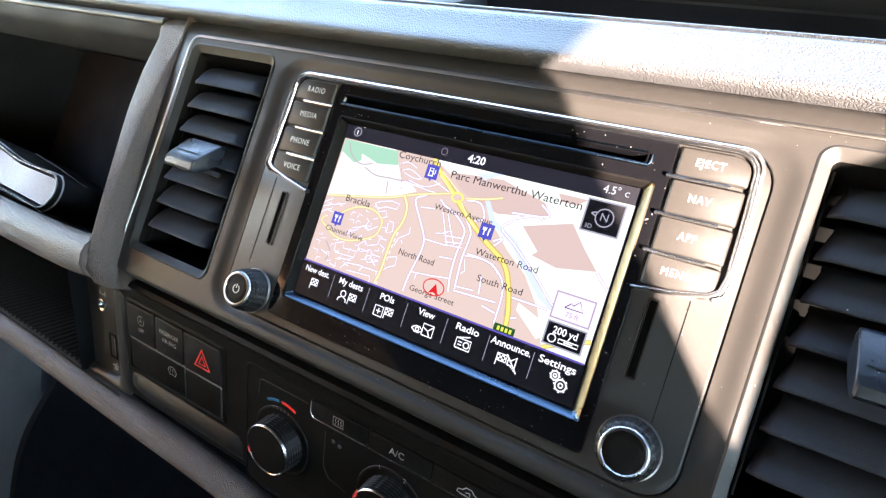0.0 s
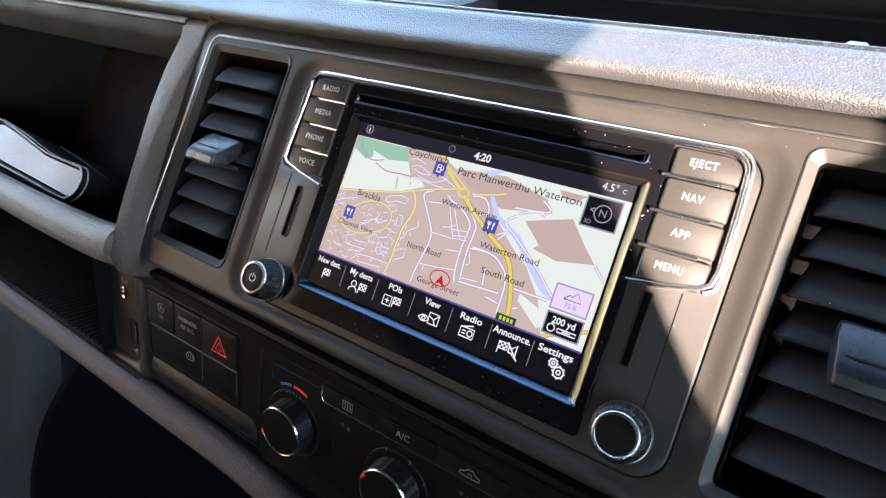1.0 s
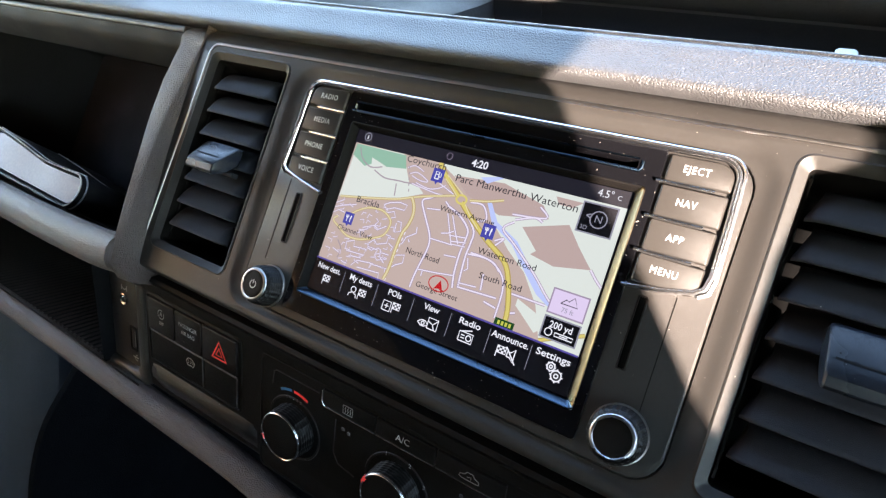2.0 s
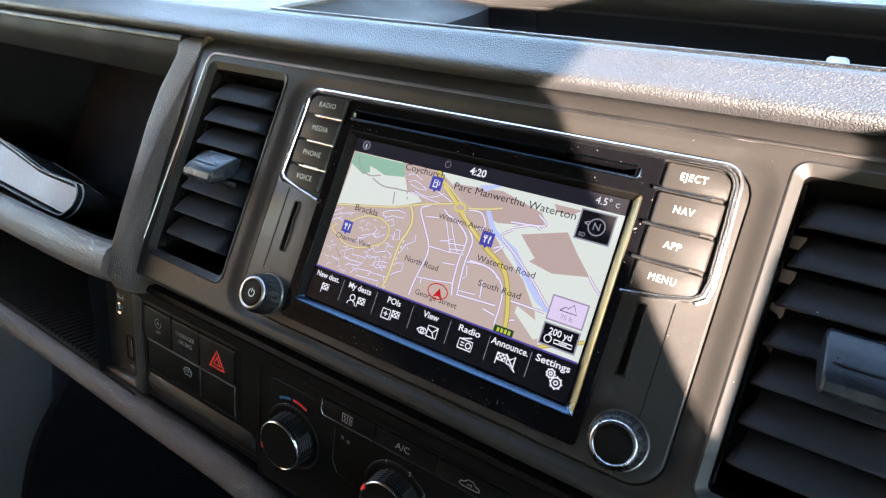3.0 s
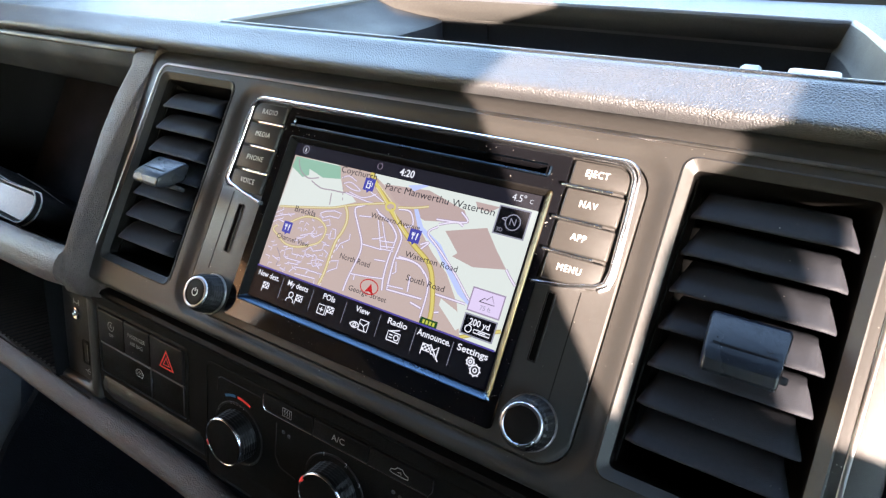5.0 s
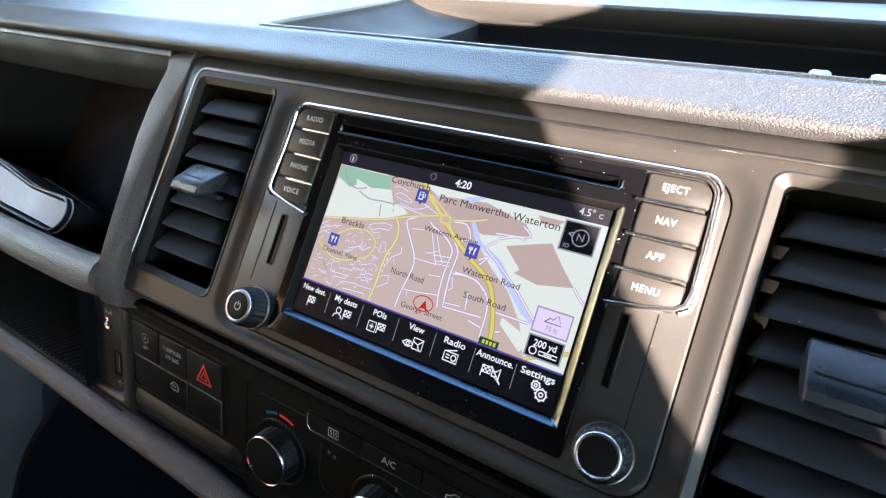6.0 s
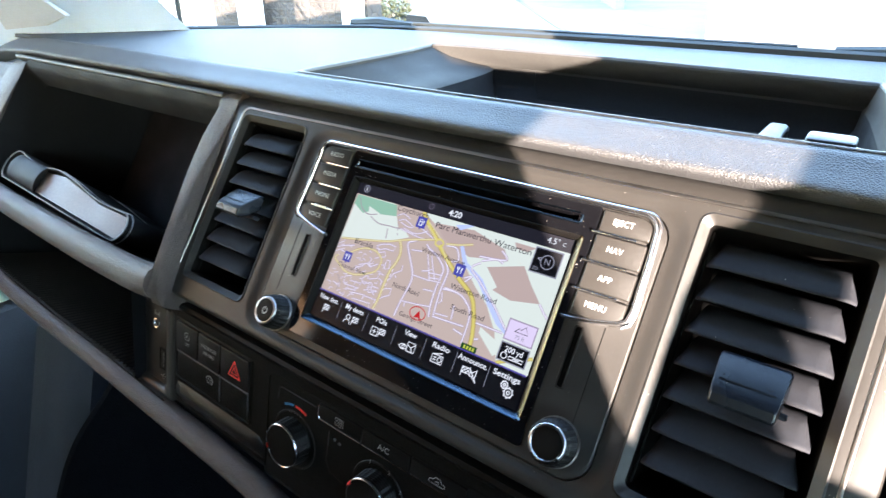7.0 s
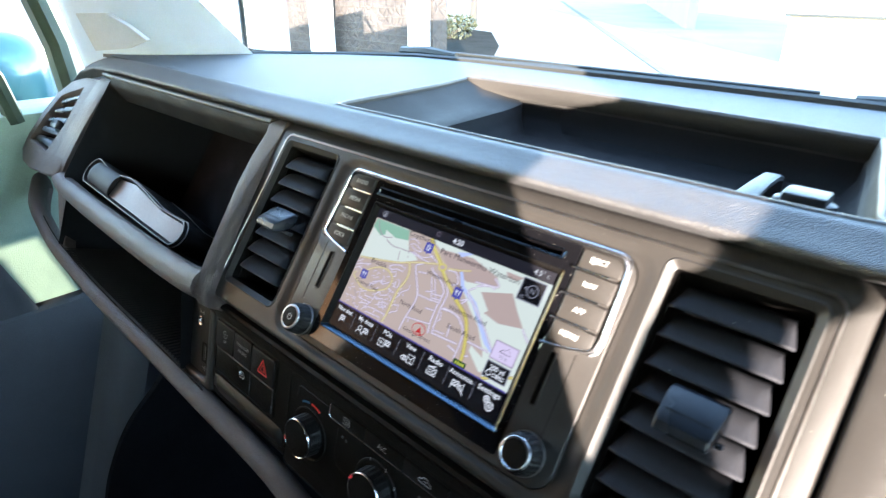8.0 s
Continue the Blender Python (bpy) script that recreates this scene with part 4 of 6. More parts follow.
tube(bm, [(-73, -3.75, 54.2), (68.5, -3.75, 54.2)], 0.4, 6)
tube(bm, [(-74, -3.8, 49.6), (69.5, -3.8, 49.6), (70.2, -3.8, 50.6), (70.2, -3.8, 53.4)], 0.65, 8)
part("slot_glint", bm, SKYCHROME, gloss, "bars standing in for the sky glint along the disc slot")

# Screen: a lit panel and the map on it.
M_FIELD = lit("map pale field", srgb(229, 235, 219))
M_BG = lit("map built-up tan", srgb(203, 181, 166))
M_TAN = lit("map deeper tan", srgb(196, 172, 160))
M_GREEN = lit("map woodland green", srgb(150, 195, 165))
M_ROAD = lit("map white road", srgb(243, 232, 240))
M_CASE = lit("map road edge", srgb(166, 148, 166))
M_YEL = lit("map yellow road", srgb(226, 210, 112))
M_YELL = lit("map pale yellow road", srgb(234, 220, 168))
M_YCASE = lit("map yellow road edge", srgb(190, 165, 90))
M_WATER = lit("map water blue", srgb(196, 208, 245))
M_BLACK = lit("screen black", srgb(4, 4, 8))
M_STATUS = lit("screen status bar", srgb(30, 29, 38))
M_TEXT = lit("screen white text", srgb(250, 250, 250))
M_LABEL = lit("map dark text", srgb(45, 40, 45))
M_BLUE = lit("map sign blue", srgb(76, 76, 165))
M_RED = lit("map red marker", srgb(205, 28, 30))
M_PINK = lit("map lilac panel", srgb(232, 214, 236))
M_GREY = lit("screen grey line", srgb(150, 150, 160))
M_RAIL = lit("map rail grey", srgb(172, 156, 160))
M_SIGN = lit("map road sign green", srgb(30, 74, 30))
M_SIGNT = lit("map sign yellow", srgb(200, 205, 80))
M_PURPLE = lit("screen purple edge", srgb(84, 74, 150))

screen = part("screen", plate(-69.5, 69.5, -42.0, 41.8, 0.5, 3, 0.4, 0.1), M_BLACK, unit, "lit colour display with a street map and a menu bar")
LAYER = [0.45]


def lay():
    LAYER[0] -= 0.012
    return LAYER[0]


def area(name, mat, *polys):
    bm = bmesh.new()
    y = lay()
    for p in polys:
        flat_poly(bm, p, y)
    return part(name, bm, mat, screen)


def road(mat, wide, *lines, case=None, curved=True, closed=False):
    lines = [[(q.x, q.y) for q in smooth_line([(a, b, 0) for a, b in ln], 4)] if curved and len(ln) > 2 else ln for ln in lines]
    for nm, m, w in (("road_edge", case, wide * 1.7), ("road", mat, wide)):
        y = lay()
        for i, ln in enumerate(lines if m else ()):
            bm = bmesh.new()
            ribbon(bm, ln, w, y - 0.0001 * i, closed)
            part(nm, bm, m, screen)


area("map_ground", M_BG, ((-69, -25.5), (69, -25.5), (69, 35), (-69, 35)))
area("map_field", M_FIELD, ((-68.8, 6.7), (-50.8, 10.1), (-35, 13.2), (-29.1, 15.9), (-21.8, 19.2), (-26.5, 22.4), (-30.9, 21.9), (-35, 28.4), (-39, 35), (-67.9, 34.5)))
area("map_wood", M_GREEN, ((-67.9, 34.5), (-37.6, 34.5), (-35.2, 28.3), (-46.5, 26.8), (-52.1, 28.4), (-56.6, 29.5), (-55.7, 26.4), (-59.4, 24.5), (-65.7, 27.4), (-68.6, 28.6)))
area("map_field", M_FIELD, ((-18, 35), (69, 35), (69, -25.5), (52, -25.5), (46, -12), (37, -1), (27, 6), (18, 14), (12, 22), (0, 26)))
area("map_estate", M_TAN, ((30, 17), (49, 23), (56, 15), (63, 8), (48, 5), (37, 7), (39, 9)))
area("map_estate", M_TAN, ((-9, 31), (16, 33), (36, 28), (40, 23), (18, 19), (0, 24)))
area("map_estate", M_TAN, ((40, 33), (52, 33), (48, 30), (42, 30)))
area("map_field", M_FIELD, ((38, -12), (47, -15), (52, -20), (49, -23), (38, -15)))
area("map_water", M_WATER, ((11, 23), (13, 23.5), (18.5, 16), (30, 10.5), (39, 1.5), (47, -6.5), (52, -9.5), (51, -11), (45, -8), (36.5, 0), (28, 8.5), (16, 15)))
area("map_water", M_WATER, ((4, 33), (12, 35), (15, 35), (8, 31)))
# lanes over the fields
road(M_RAIL, 0.6, [(-65.3, 33.2), (-62.1, 28.1), (-55.7, 24.8), (-48.8, 26.3)], [(-52.8, 23.9), (-45.6, 21.5), (-37.3, 21.9), (-32.7, 22), (-27.2, 22.7)], [(-37.9, 20.3), (-36.8, 14.5)], [(-60.7, -14.1), (-56.9, -18.2), (-57.7, -22.6)])
# closes of the housing estate, in four quarters
road(M_ROAD, 0.55, [(-68.7, 3.1), (-64.5, 5.7), (-65.7, 7.2)], [(-68.8, 0.9), (-63.3, 3.1), (-56.4, 5.1)], [(-68.8, -2), (-66, 0.1), (-61.9, -0.4)], [(-40.6, 9.1), (-38.6, 7.1), (-34.5, 9), (-28.7, 9.2), (-28, 11.8), (-32.3, 12.2), (-37.7, 10.8), (-40.6, 9.1)], [(-38.4, 5.4), (-33.9, 7.3), (-32.3, 4.8), (-35.3, 3.5)], [(-30.5, 3.3), (-28.2, 3.4), (-27.1, -0.7), (-30.1, -2), (-30.7, 2.3)], case=M_CASE, curved=False)
road(M_ROAD, 0.55, [(-48.5, -4.6), (-42.2, -1.9), (-40.7, 0.5), (-42.4, 1.6)], [(-42.2, -1.9), (-39.3, -3.1), (-35.5, -0.5)], [(-50, -7), (-45, -4.1)], [(-42.2, -10.9), (-39.6, -8.2), (-37.6, -10.1), (-32.4, -8.1), (-32.4, -5.1), (-28.9, -5.1)], [(-54.4, -16.5), (-55, -13.6), (-50.6, -11.8), (-50, -14.7), (-42.7, -14.1), (-42.7, -17.1), (-53.3, -17.7), (-54.4, -16.5)], [(-31.3, -7.8), (-28.5, -8.9), (-28.9, -11)], case=M_CASE, curved=False)
road(M_ROAD, 0.55, [(-42.5, -11.5), (-39.8, -13.7), (-35.8, -11.5), (-32.7, -13.1), (-36.9, -14.9)], [(-36.7, -15.3), (-34.7, -17.2), (-29.5, -15.1)], [(-32.7, -13.1), (-29.2, -13.1)], [(-54.8, -23.3), (-50.8, -23.6), (-52.3, -24.6)], [(-48.1, -23.8), (-45.7, -20.5), (-37.4, -19.5), (-37.6, -22)], [(-44.4, -23.6), (-31.3, -22.6), (-30.8, -25.4)], [(-37.4, -19.5), (-34.9, -19.7), (-27.8, -19.5)], case=M_CASE, curved=False)
road(M_ROAD, 0.55, [(-24.3, -6.3), (-23, -2.5), (-18.5, 0.7), (-19.1, 3.5)], [(-21.6, -3), (-20.6, -4.2)], [(-25, -11.8), (-20.9, -10.6), (-20.5, -14.3), (-24.3, -16.5), (-25.5, -17.8)], [(-40.3, -12.4), (-36, -12.6), (-36.5, -14.2)], [(-34.5, -11.7), (-33.6, -15.4), (-30.4, -17.4)], [(-51.2, -19.6), (-43.8, -18.9)], [(-62, -18.7), (-57.5, -19.9)], case=M_CASE, curved=False)
rng = random.Random(8)
closes = []
for row in range(9):
    for col in range(6):
        x, z = -64 + 6.4 * col + rng.uniform(-1.2, 1.2), 3.5 - 3.4 * row + 0.35 * col * 2 + rng.uniform(-0.8, 0.8)
        if x > -33 and z > -3 or abs(x + 58) < 5 and abs(z + 4) < 6 or z < -24.5:
            continue
        w, h, d = rng.uniform(1.6, 2.8), rng.choice((-1, 1)) * rng.uniform(1.0, 1.7), rng.choice((-1, 1))
        closes.append(rng.choice(([(x, z), (x + 0.4, max(-25.2, z + h)), (x + d * w, max(-25.2, z + h * 1.1))], [(x, z), (x + d * w, z + 0.6), (x + d * w * 1.2, max(-25.2, z + h))])))
road(M_ROAD, 0.45, *closes, case=M_CASE, curved=False)
# streets of the town
road(M_ROAD, 0.8, [(-13.9, 20.1), (-17.5, 18.1), (-20.8, 15.6), (-15.9, 8.2), (-11.4, 1.7), (-10.2, -3.6), (-11.5, -11.6), (-12.5, -17.6), (-12.9, -23.5)], [(-7.3, 17), (0, 14.2), (6, 9.4), (6.6, 5), (6, -1.6), (6.4, -10.7), (7.8, -17.2)], [(3.8, 15.2), (9.1, 9.3), (9.5, 4), (9.1, -1.7), (9.6, -9.7), (10.3, -16.3)], case=M_CASE)
road(M_ROAD, 0.55, [(-17.2, 13.1), (-12.6, 13.8), (-10.3, 14.1)], [(-10.7, 0.5), (-2.1, 0.6), (1, 0.6)], [(-6, 13.6), (-3.9, 9.5), (0.4, 0.9), (7.4, 1.5)], [(-3.3, 13.4), (-0.1, 7.7), (3.7, 1.8)], [(-6.1, 4.2), (-2.8, 5.1), (-0.2, 6.7)], [(-1.2, -4.7), (4.9, -4)], [(-12, -14.6), (-2.1, -13.4), (6.3, -12)], [(-9.2, -14.7), (-9.1, -17)], [(10.5, -2.6), (12.1, -7.1), (10.6, -8.5)], [(9.7, -14.2), (18.5, -13.4)], [(-1.9, 4.4), (6.5, 5.4)], [(-0.5, 2), (7.2, 3.3)], case=M_CASE, curved=False)
road(M_ROAD, 0.7, [(9.9, -1), (16.6, -0.3), (22.7, -1.1), (26.4, -4)], [(3.2, 21.1), (9.6, 21.3), (13.1, 15.9), (9.4, 13.8)], [(-6.8, 17.1), (-8.9, 18.5)], [(11, 0), (22, -1), (30, -8), (31, -23)], [(10, -16), (29, -15)], [(24, -18), (30, -19)], [(20, -7), (21, -14)], [(34, -11), (50, -11)], [(26, 18), (22, 14), (29, 9), (41, 0), (50, -8), (52, -9)], [(26, 19), (34, 22), (38, 21)], [(35, 27), (39, 23), (24, 21)], [(20, 8), (24, 10), (19, 4)], [(34, -15), (35, -19), (39, -18)], [(63, 8), (66, 5), (69, 2.5)], case=M_CASE)
# village lanes beyond the roundabout
road(M_ROAD, 0.5, [(-32.1, 26.5), (-28.1, 27.9), (-21.3, 25.1), (-25.6, 24.6), (-30.7, 25.9)], [(-27.4, 23.2), (-20.1, 22), (-15.1, 23.2), (-11.6, 25.4)], [(-29.3, 22.3), (-15.2, 20.8), (-9, 21.3)], [(-14.9, 25.6), (-5, 22.1)], [(-34.3, 29), (-30.4, 30.8), (-25.1, 29.1)], case=M_CASE)
dashes = [((-23.4 - 0.3 * i, 8.4 - 2.9 * i), (-23.4 - 0.3 * i - 0.15, 8.4 - 2.9 * i - 1.5)) for i in range(12)]
road(M_ROAD, 0.6, *[list(d) for d in dashes], curved=False)
dashes = [((-34.6 + 0.9 * i, 32.5 - 2.6 * i), (-34.6 + 0.9 * i + 0.4, 32.5 - 2.6 * i - 1.3)) for i in range(6)]
road(M_RAIL, 0.5, *[list(d) for d in dashes], curved=False)
# through roads
road(M_YELL, 0.7, [(-67.6, 6.8), (-50.8, 9.9), (-35, 13.2), (-26.8, 16), (-16.8, 19.1), (-4.8, 22.2)], [(-55.1, 2), (-48.9, 5.3), (-40.6, 6.1), (-34.6, 3.2), (-33.7, -0.5), (-35.5, -5), (-40.9, -8), (-48.5, -10.7), (-56.2, -10.8), (-62.6, -7.9), (-67, -5.4), (-64.8, -2.8)], [(-55.1, 2), (-58.5, -0.8)], [(2.6, 21.8), (10.9, 23.4), (18.3, 25.7)], case=M_YCASE)
road(M_YELL, 1.0, [(-26.8, 16), (-24.4, 12.7), (-23.2, 8.2), (-24, 3.1), (-25.7, -1.3), (-26.4, -8.3), (-26.6, -18.1), (-27.8, -24.6)], case=M_YCASE)
road(M_YEL, 1.5, [(-1, 20), (4, 16), (16, 7.5), (27, 1), (32, -7), (35.5, -18), (36, -25.4)], [(-3, 22), (-12, 29), (-18, 35)], case=M_YCASE)
road(M_YELL, 0.5, [(-12.4, 30.5), (-7.5, 27.3), (0.1, 22.4)], [(-12.8, 28.5), (-8.3, 25.3), (-3.8, 21.7)], [(1.1, 19.6), (4.9, 15.5), (10.6, 10.6)])
road(M_YEL, 1.0, [(69, -17), (60, -21), (52, -25)], case=M_YCASE)
bm = bmesh.new()
ribbon(bm, [(p[0], p[2]) for p in arc(-1.5, 21.2, 2.6, 0, 340, n=17, rz=1.9)], 1.0, lay(), True)
part("roundabout", bm, M_YEL, screen)

# map names
for body, s, x, z, w in (("Coychurch", 3.1, -25, 33.2, 22), ("Brackla", 3.1, -50, 7.8, 14), ("Channel View", 2.5, -52, -8, 22), ("North Road", 2.7, -11.5, -8, 18), ("Western Avenue", 2.4, 3.5, 15, 28), ("Parc Manwerthu Waterton", 3.3, 21.5, 30, 58), ("Waterton Road", 2.7, 28, 2, 27.5), ("South Road", 2.7, 28.5, -8, 20), ("George Street", 2.4, 1, -21, 22)):
    lettering("map_name", body, s, x, lay() - 0.01, z, M_LABEL, screen, span=w, lift=0.0)


def pin(x, z, s, glyph):
    bm = bmesh.new()
    y = lay()
    flat_poly(bm, ((x - s, z - s), (x + s, z - s), (x + s, z + s), (x - s, z + s)), y)
    flat_poly(bm, ((x - 0.8, z - s), (x, z - s - 1.3), (x + 0.8, z - s)), y)
    sign = part("map_sign", bm, M_BLUE, screen)
    bm = bmesh.new()
    y = lay()
    if glyph == "fork":
        ribbon(bm, [(x - 0.9, z + 1.6), (x - 0.9, z - 1.7)], 0.5, y)
        ribbon(bm, [(x - 1.6, z + 0.4), (x - 0.2, z + 0.4)], 0.5, y)
        ribbon(bm, [(x - 1.6, z + 0.4), (x - 1.6, z + 1.6)], 0.35, y - 0.01)
        ribbon(bm, [(x - 0.2, z + 0.4), (x - 0.2, z + 1.6)], 0.35, y - 0.01)
        ribbon(bm, [(x + 1.1, z - 1.7), (x + 1.1, z + 0.2)], 0.5, y)
        flat_poly(bm, ((x + 0.8, z), (x + 1.6, z), (x + 1.7, z + 1.7), (x + 1.0, z + 1.5)), y - 0.01)
    else:
        ribbon(bm, [(x - 1.3, z - 1.6), (x - 1.3, z + 1.6), (x + 0.5, z + 1.6), (x + 0.5, z - 1.6)], 0.45, y)
        ribbon(bm, [(x - 1.6, z - 1.7), (x + 0.9, z - 1.7)], 0.5, y - 0.005)
        ribbon(bm, [(x - 1.0, z + 0.4), (x + 0.3, z + 0.4)], 0.4, y - 0.005)
        ribbon(bm, [(x + 0.6, z), (x + 1.3, z - 0.9), (x + 1.7, z - 0.3), (x + 1.6, z + 1.2)], 0.35, y - 0.005)
    part("symbol", bm, M_TEXT, sign)


pin(-17, 29, 3.1, "pump")
pin(-58, -2.5, 2.9, "fork")
pin(16, 11, 3.1, "fork")
bm = bmesh.new()
ribbon(bm, [(p[0], p[2]) for p in arc(1, -17.6, 5.0, 0, 348, n=28, rz=3.4)], 0.5, lay(), True)
flat_poly(bm, ((-0.8, -20.4), (1.6, -19.6), (4.0, -20.4), (1.7, -15.8)), lay())
part("position_marker", bm, M_RED, screen)
area("road_sign", M_SIGN, ((31.5, -25.5), (40.5, -25.5), (40.5, -22.2), (31.5, -22.2)))
y = lay()
for i in range(4):
    bm = bmesh.new()
    flat_poly(bm, ((33 + i * 1.7, -24.7), (34.1 + i * 1.7, -24.7), (34.1 + i * 1.7, -23), (33 + i * 1.7, -23)), y)
    part("sign_bar", bm, M_SIGNT, screen)

# inset panels on the map


def inset(x0, x1, z0, z1, fill, rim):
    bm = bmesh.new()
    y = lay()
    flat_poly(bm, ((x0 - 0.6, z0 - 0.6), (x1 + 0.6, z0 - 0.6), (x1 + 0.6, z1 + 0.6), (x0 - 0.6, z1 + 0.6)), y)
    p = part("inset_panel", bm, rim, screen)
    bm = bmesh.new()
    flat_poly(bm, ((x0, z0), (x1, z0), (x1, z1), (x0, z1)), lay())
    part("inset_fill", bm, fill, p)
    return p


def strokes(parent, mat, wide, *lines, name="symbol"):
    bm = bmesh.new()
    y = lay()
    for i, ln in enumerate(lines):
        ribbon(bm, ln, wide, y - 0.001 * i)
    return part(name, bm, mat, parent)


def circle(x, z, r, n=14, a0=0, a1=360):
    return [(p[0], p[2]) for p in arc(x, z, r, a0, a1, n=n)]


p = inset(52.5, 66, 22, 33.5, M_BLACK, M_GREY)
strokes(p, M_GREY, 0.5, circle(59.8, 27.8, 3.4), [(56.4, 27.8), (54.6, 28.6)], [(54.6, 28.6), (56.4, 29.4)])
lettering("letter", "N", 3.0, 59.8, lay() - 0.01, 27.8, M_GREY, p, lift=0)
lettering("letters", "3D", 1.7, 54.8, lay() - 0.01, 23.6, M_GREY, p, lift=0)
p = inset(52, 66.3, -12.5, -3.2, M_PINK, M_CASE)
strokes(p, M_LABEL, 0.35, [(56, -8), (58, -6), (59, -6.6), (61, -4.4), (63, -8), (56, -8)])
lettering("letters", "75 ft", 1.9, 59.5, lay() - 0.01, -10.4, M_GREY, p, lift=0)
p = inset(52, 66.3, -22.6, -14.6, M_BLACK, M_GREY)
lettering("letters", "200 yd", 2.7, 59.2, lay() - 0.01, -17.2, M_TEXT, p, wide=0.92, lift=0, bold=0.06)
strokes(p, M_TEXT, 0.45, circle(54.8, -20.3, 1.5), [(57.5, -19.8), (65, -19.8), (65, -21.2), (57.5, -21.2), (57.5, -19.8)], [(59.5, -20.5), (63, -20.5)])

# status bar, then the menu bar with seven fields
area("status_bar", M_STATUS, ((-69, 35), (69, 35), (69, 41.4), (-69, 41.4)))
lettering("clock", "4:20", 3.3, 2, lay() - 0.01, 38.2, M_TEXT, screen, lift=0, bold=0.10)
lettering("temperature", "4.5°", 3.0, 59.5, lay() - 0.01, 38.4, M_TEXT, screen, wide=0.95, lift=0)
lettering("temperature", "C", 1.8, 65.2, lay() - 0.01, 38.0, M_TEXT, screen, lift=0)
strokes(screen, M_GREY, 0.5, circle(-62, 38.8, 2.0))
strokes(screen, M_TEXT, 0.6, [(-62, 37.6), (-62, 39.6)])
strokes(screen, M_CASE, 0.22, circle(-14, 38.8, 1.5))
area("menu_bar", M_BLACK, ((-69, -41.4), (69, -41.4), (69, -25.5), (-69, -25.5)))
area("menu_edge", M_PURPLE, ((-69, -25.9), (69, -25.9), (69, -25.1), (-69, -25.1)))
for x in (-49, -28.7, -8, 12, 31.5, 50.5):
    strokes(screen, M_GREY, 0.25, [(x, -38), (x, -27.5)], name="divider")
for body, x, w in (("New dest.", -59, 15.5), ("My dests", -38.8, 14.5), ("POIs", -18.4, 8), ("View", 2, 8.8), ("Radio", 21.7, 11.2), ("Announce.", 41, 18.2), ("Settings", 60, 15.6)):
    lettering("menu_word", body, 2.7, x, lay() - 0.01, -28.9, M_TEXT, screen, span=w * 0.93, lift=0, bold=0.06)


def flag(x, z):
    strokes(screen, M_TEXT, 0.45, [(x - 1.8, z - 2.6), (x - 1.8, z + 2.2), (x + 2.2, z + 2.2), (x + 2.2, z - 0.6), (x - 1.8, z - 0.6)])
    bm = bmesh.new()
    y = lay()
    for i in range(4):
        for j in range(3):
            if (i + j) % 2 == 0:
                flat_poly(bm, ((x - 1.7 + i, z - 0.5 + j * 0.9), (x - 0.7 + i, z - 0.5 + j * 0.9), (x - 0.7 + i, z + 0.4 + j * 0.9), (x - 1.7 + i, z + 0.4 + j * 0.9)), y)
    part("symbol", bm, M_TEXT, screen)


flag(-59, -34.8)
flag(-36, -35)
strokes(screen, M_TEXT, 0.5, circle(-41.2, -34.0, 1.4), [(-43.6, -37.6), (-43.2, -36.2), (-41.8, -35.6)], [(-40.6, -35.6), (-39.2, -36.2), (-38.8, -37.6)])
flag(-15.8, -34.8)
strokes(screen, M_TEXT, 0.5, [(-23, -37.4), (-23, -33), (-18.6, -33), (-18.6, -37.4), (-23, -37.4)], [(-22, -35.2), (-19.6, -35.2)], [(-20.8, -34), (-20.8, -36.4)])
strokes(screen, M_TEXT, 0.5, [(2.4, -37.6), (2.4, -32.8), (7.4, -32.8), (7.4, -37.6), (2.4, -37.6)], [(2.4, -34.4), (5, -35.4), (7.4, -33)], [(5, -35.4), (6.2, -37.6)])
strokes(screen, M_TEXT, 0.5, [(-2.8, -36.2), (-0.9, -34.9), (1, -34.9), (2.6, -36.2), (0.8, -37.4), (-1, -37.4), (-2.8, -36.2)], circle(0, -36.2, 0.8))
strokes(screen, M_TEXT, 0.5, [(18.4, -37), (18.4, -33), (25, -33), (25, -37), (18.4, -37)], circle(23.2, -35, 1.2), [(19.4, -34.4), (21.2, -34.4)], [(19.4, -35.6), (21.2, -35.6)], [(19, -33), (24, -31.4)])
flag(38.6, -34.8)
strokes(screen, M_TEXT, 0.55, [(41.6, -35.8), (41.6, -33.8), (43, -33.8), (44.8, -32), (44.8, -37.4), (43, -35.8), (41.6, -35.8)], [(40.6, -32), (46, -38)])
for x, z, r in ((60.4, -32.8, 1.6), (63.4, -35.6, 2.1)):
    strokes(screen, M_TEXT, 0.55, circle(x, z, r), circle(x, z, r * 0.4, 8), *[[(x + r * math.cos(k * 0.785), z + r * math.sin(k * 0.785)), (x + r * 1.32 * math.cos(k * 0.785), z + r * 1.32 * math.sin(k * 0.785))] for k in range(8)])

# chrome bow along the top and round both key columns
bm = bmesh.new()
CY = -3.9
bow = [(-77.5, CY, 5.2), (-92, CY, 8.2), (-103, CY, 11.2)] + [(-106.3, CY, 14), (-106.3, CY, 18), (-105.2, CY, 40)] + arc(-97.5, 52.5, 7.4, 176, 92, CY, 6) + [(-60, CY, 59.9), (0, CY, 59.9), (60, CY, 59.9)] + arc(96.5, 52.5, 7.4, 90, 2, CY, 6) + [(104.6, CY, 40), (105.2, CY, 18), (104.2, CY, 13)] + [(101, CY, 10.8), (90, CY, 8.2), (76.5, CY, 6.4)]
tube(bm, bow, 1.05, 10, flat=1.5)
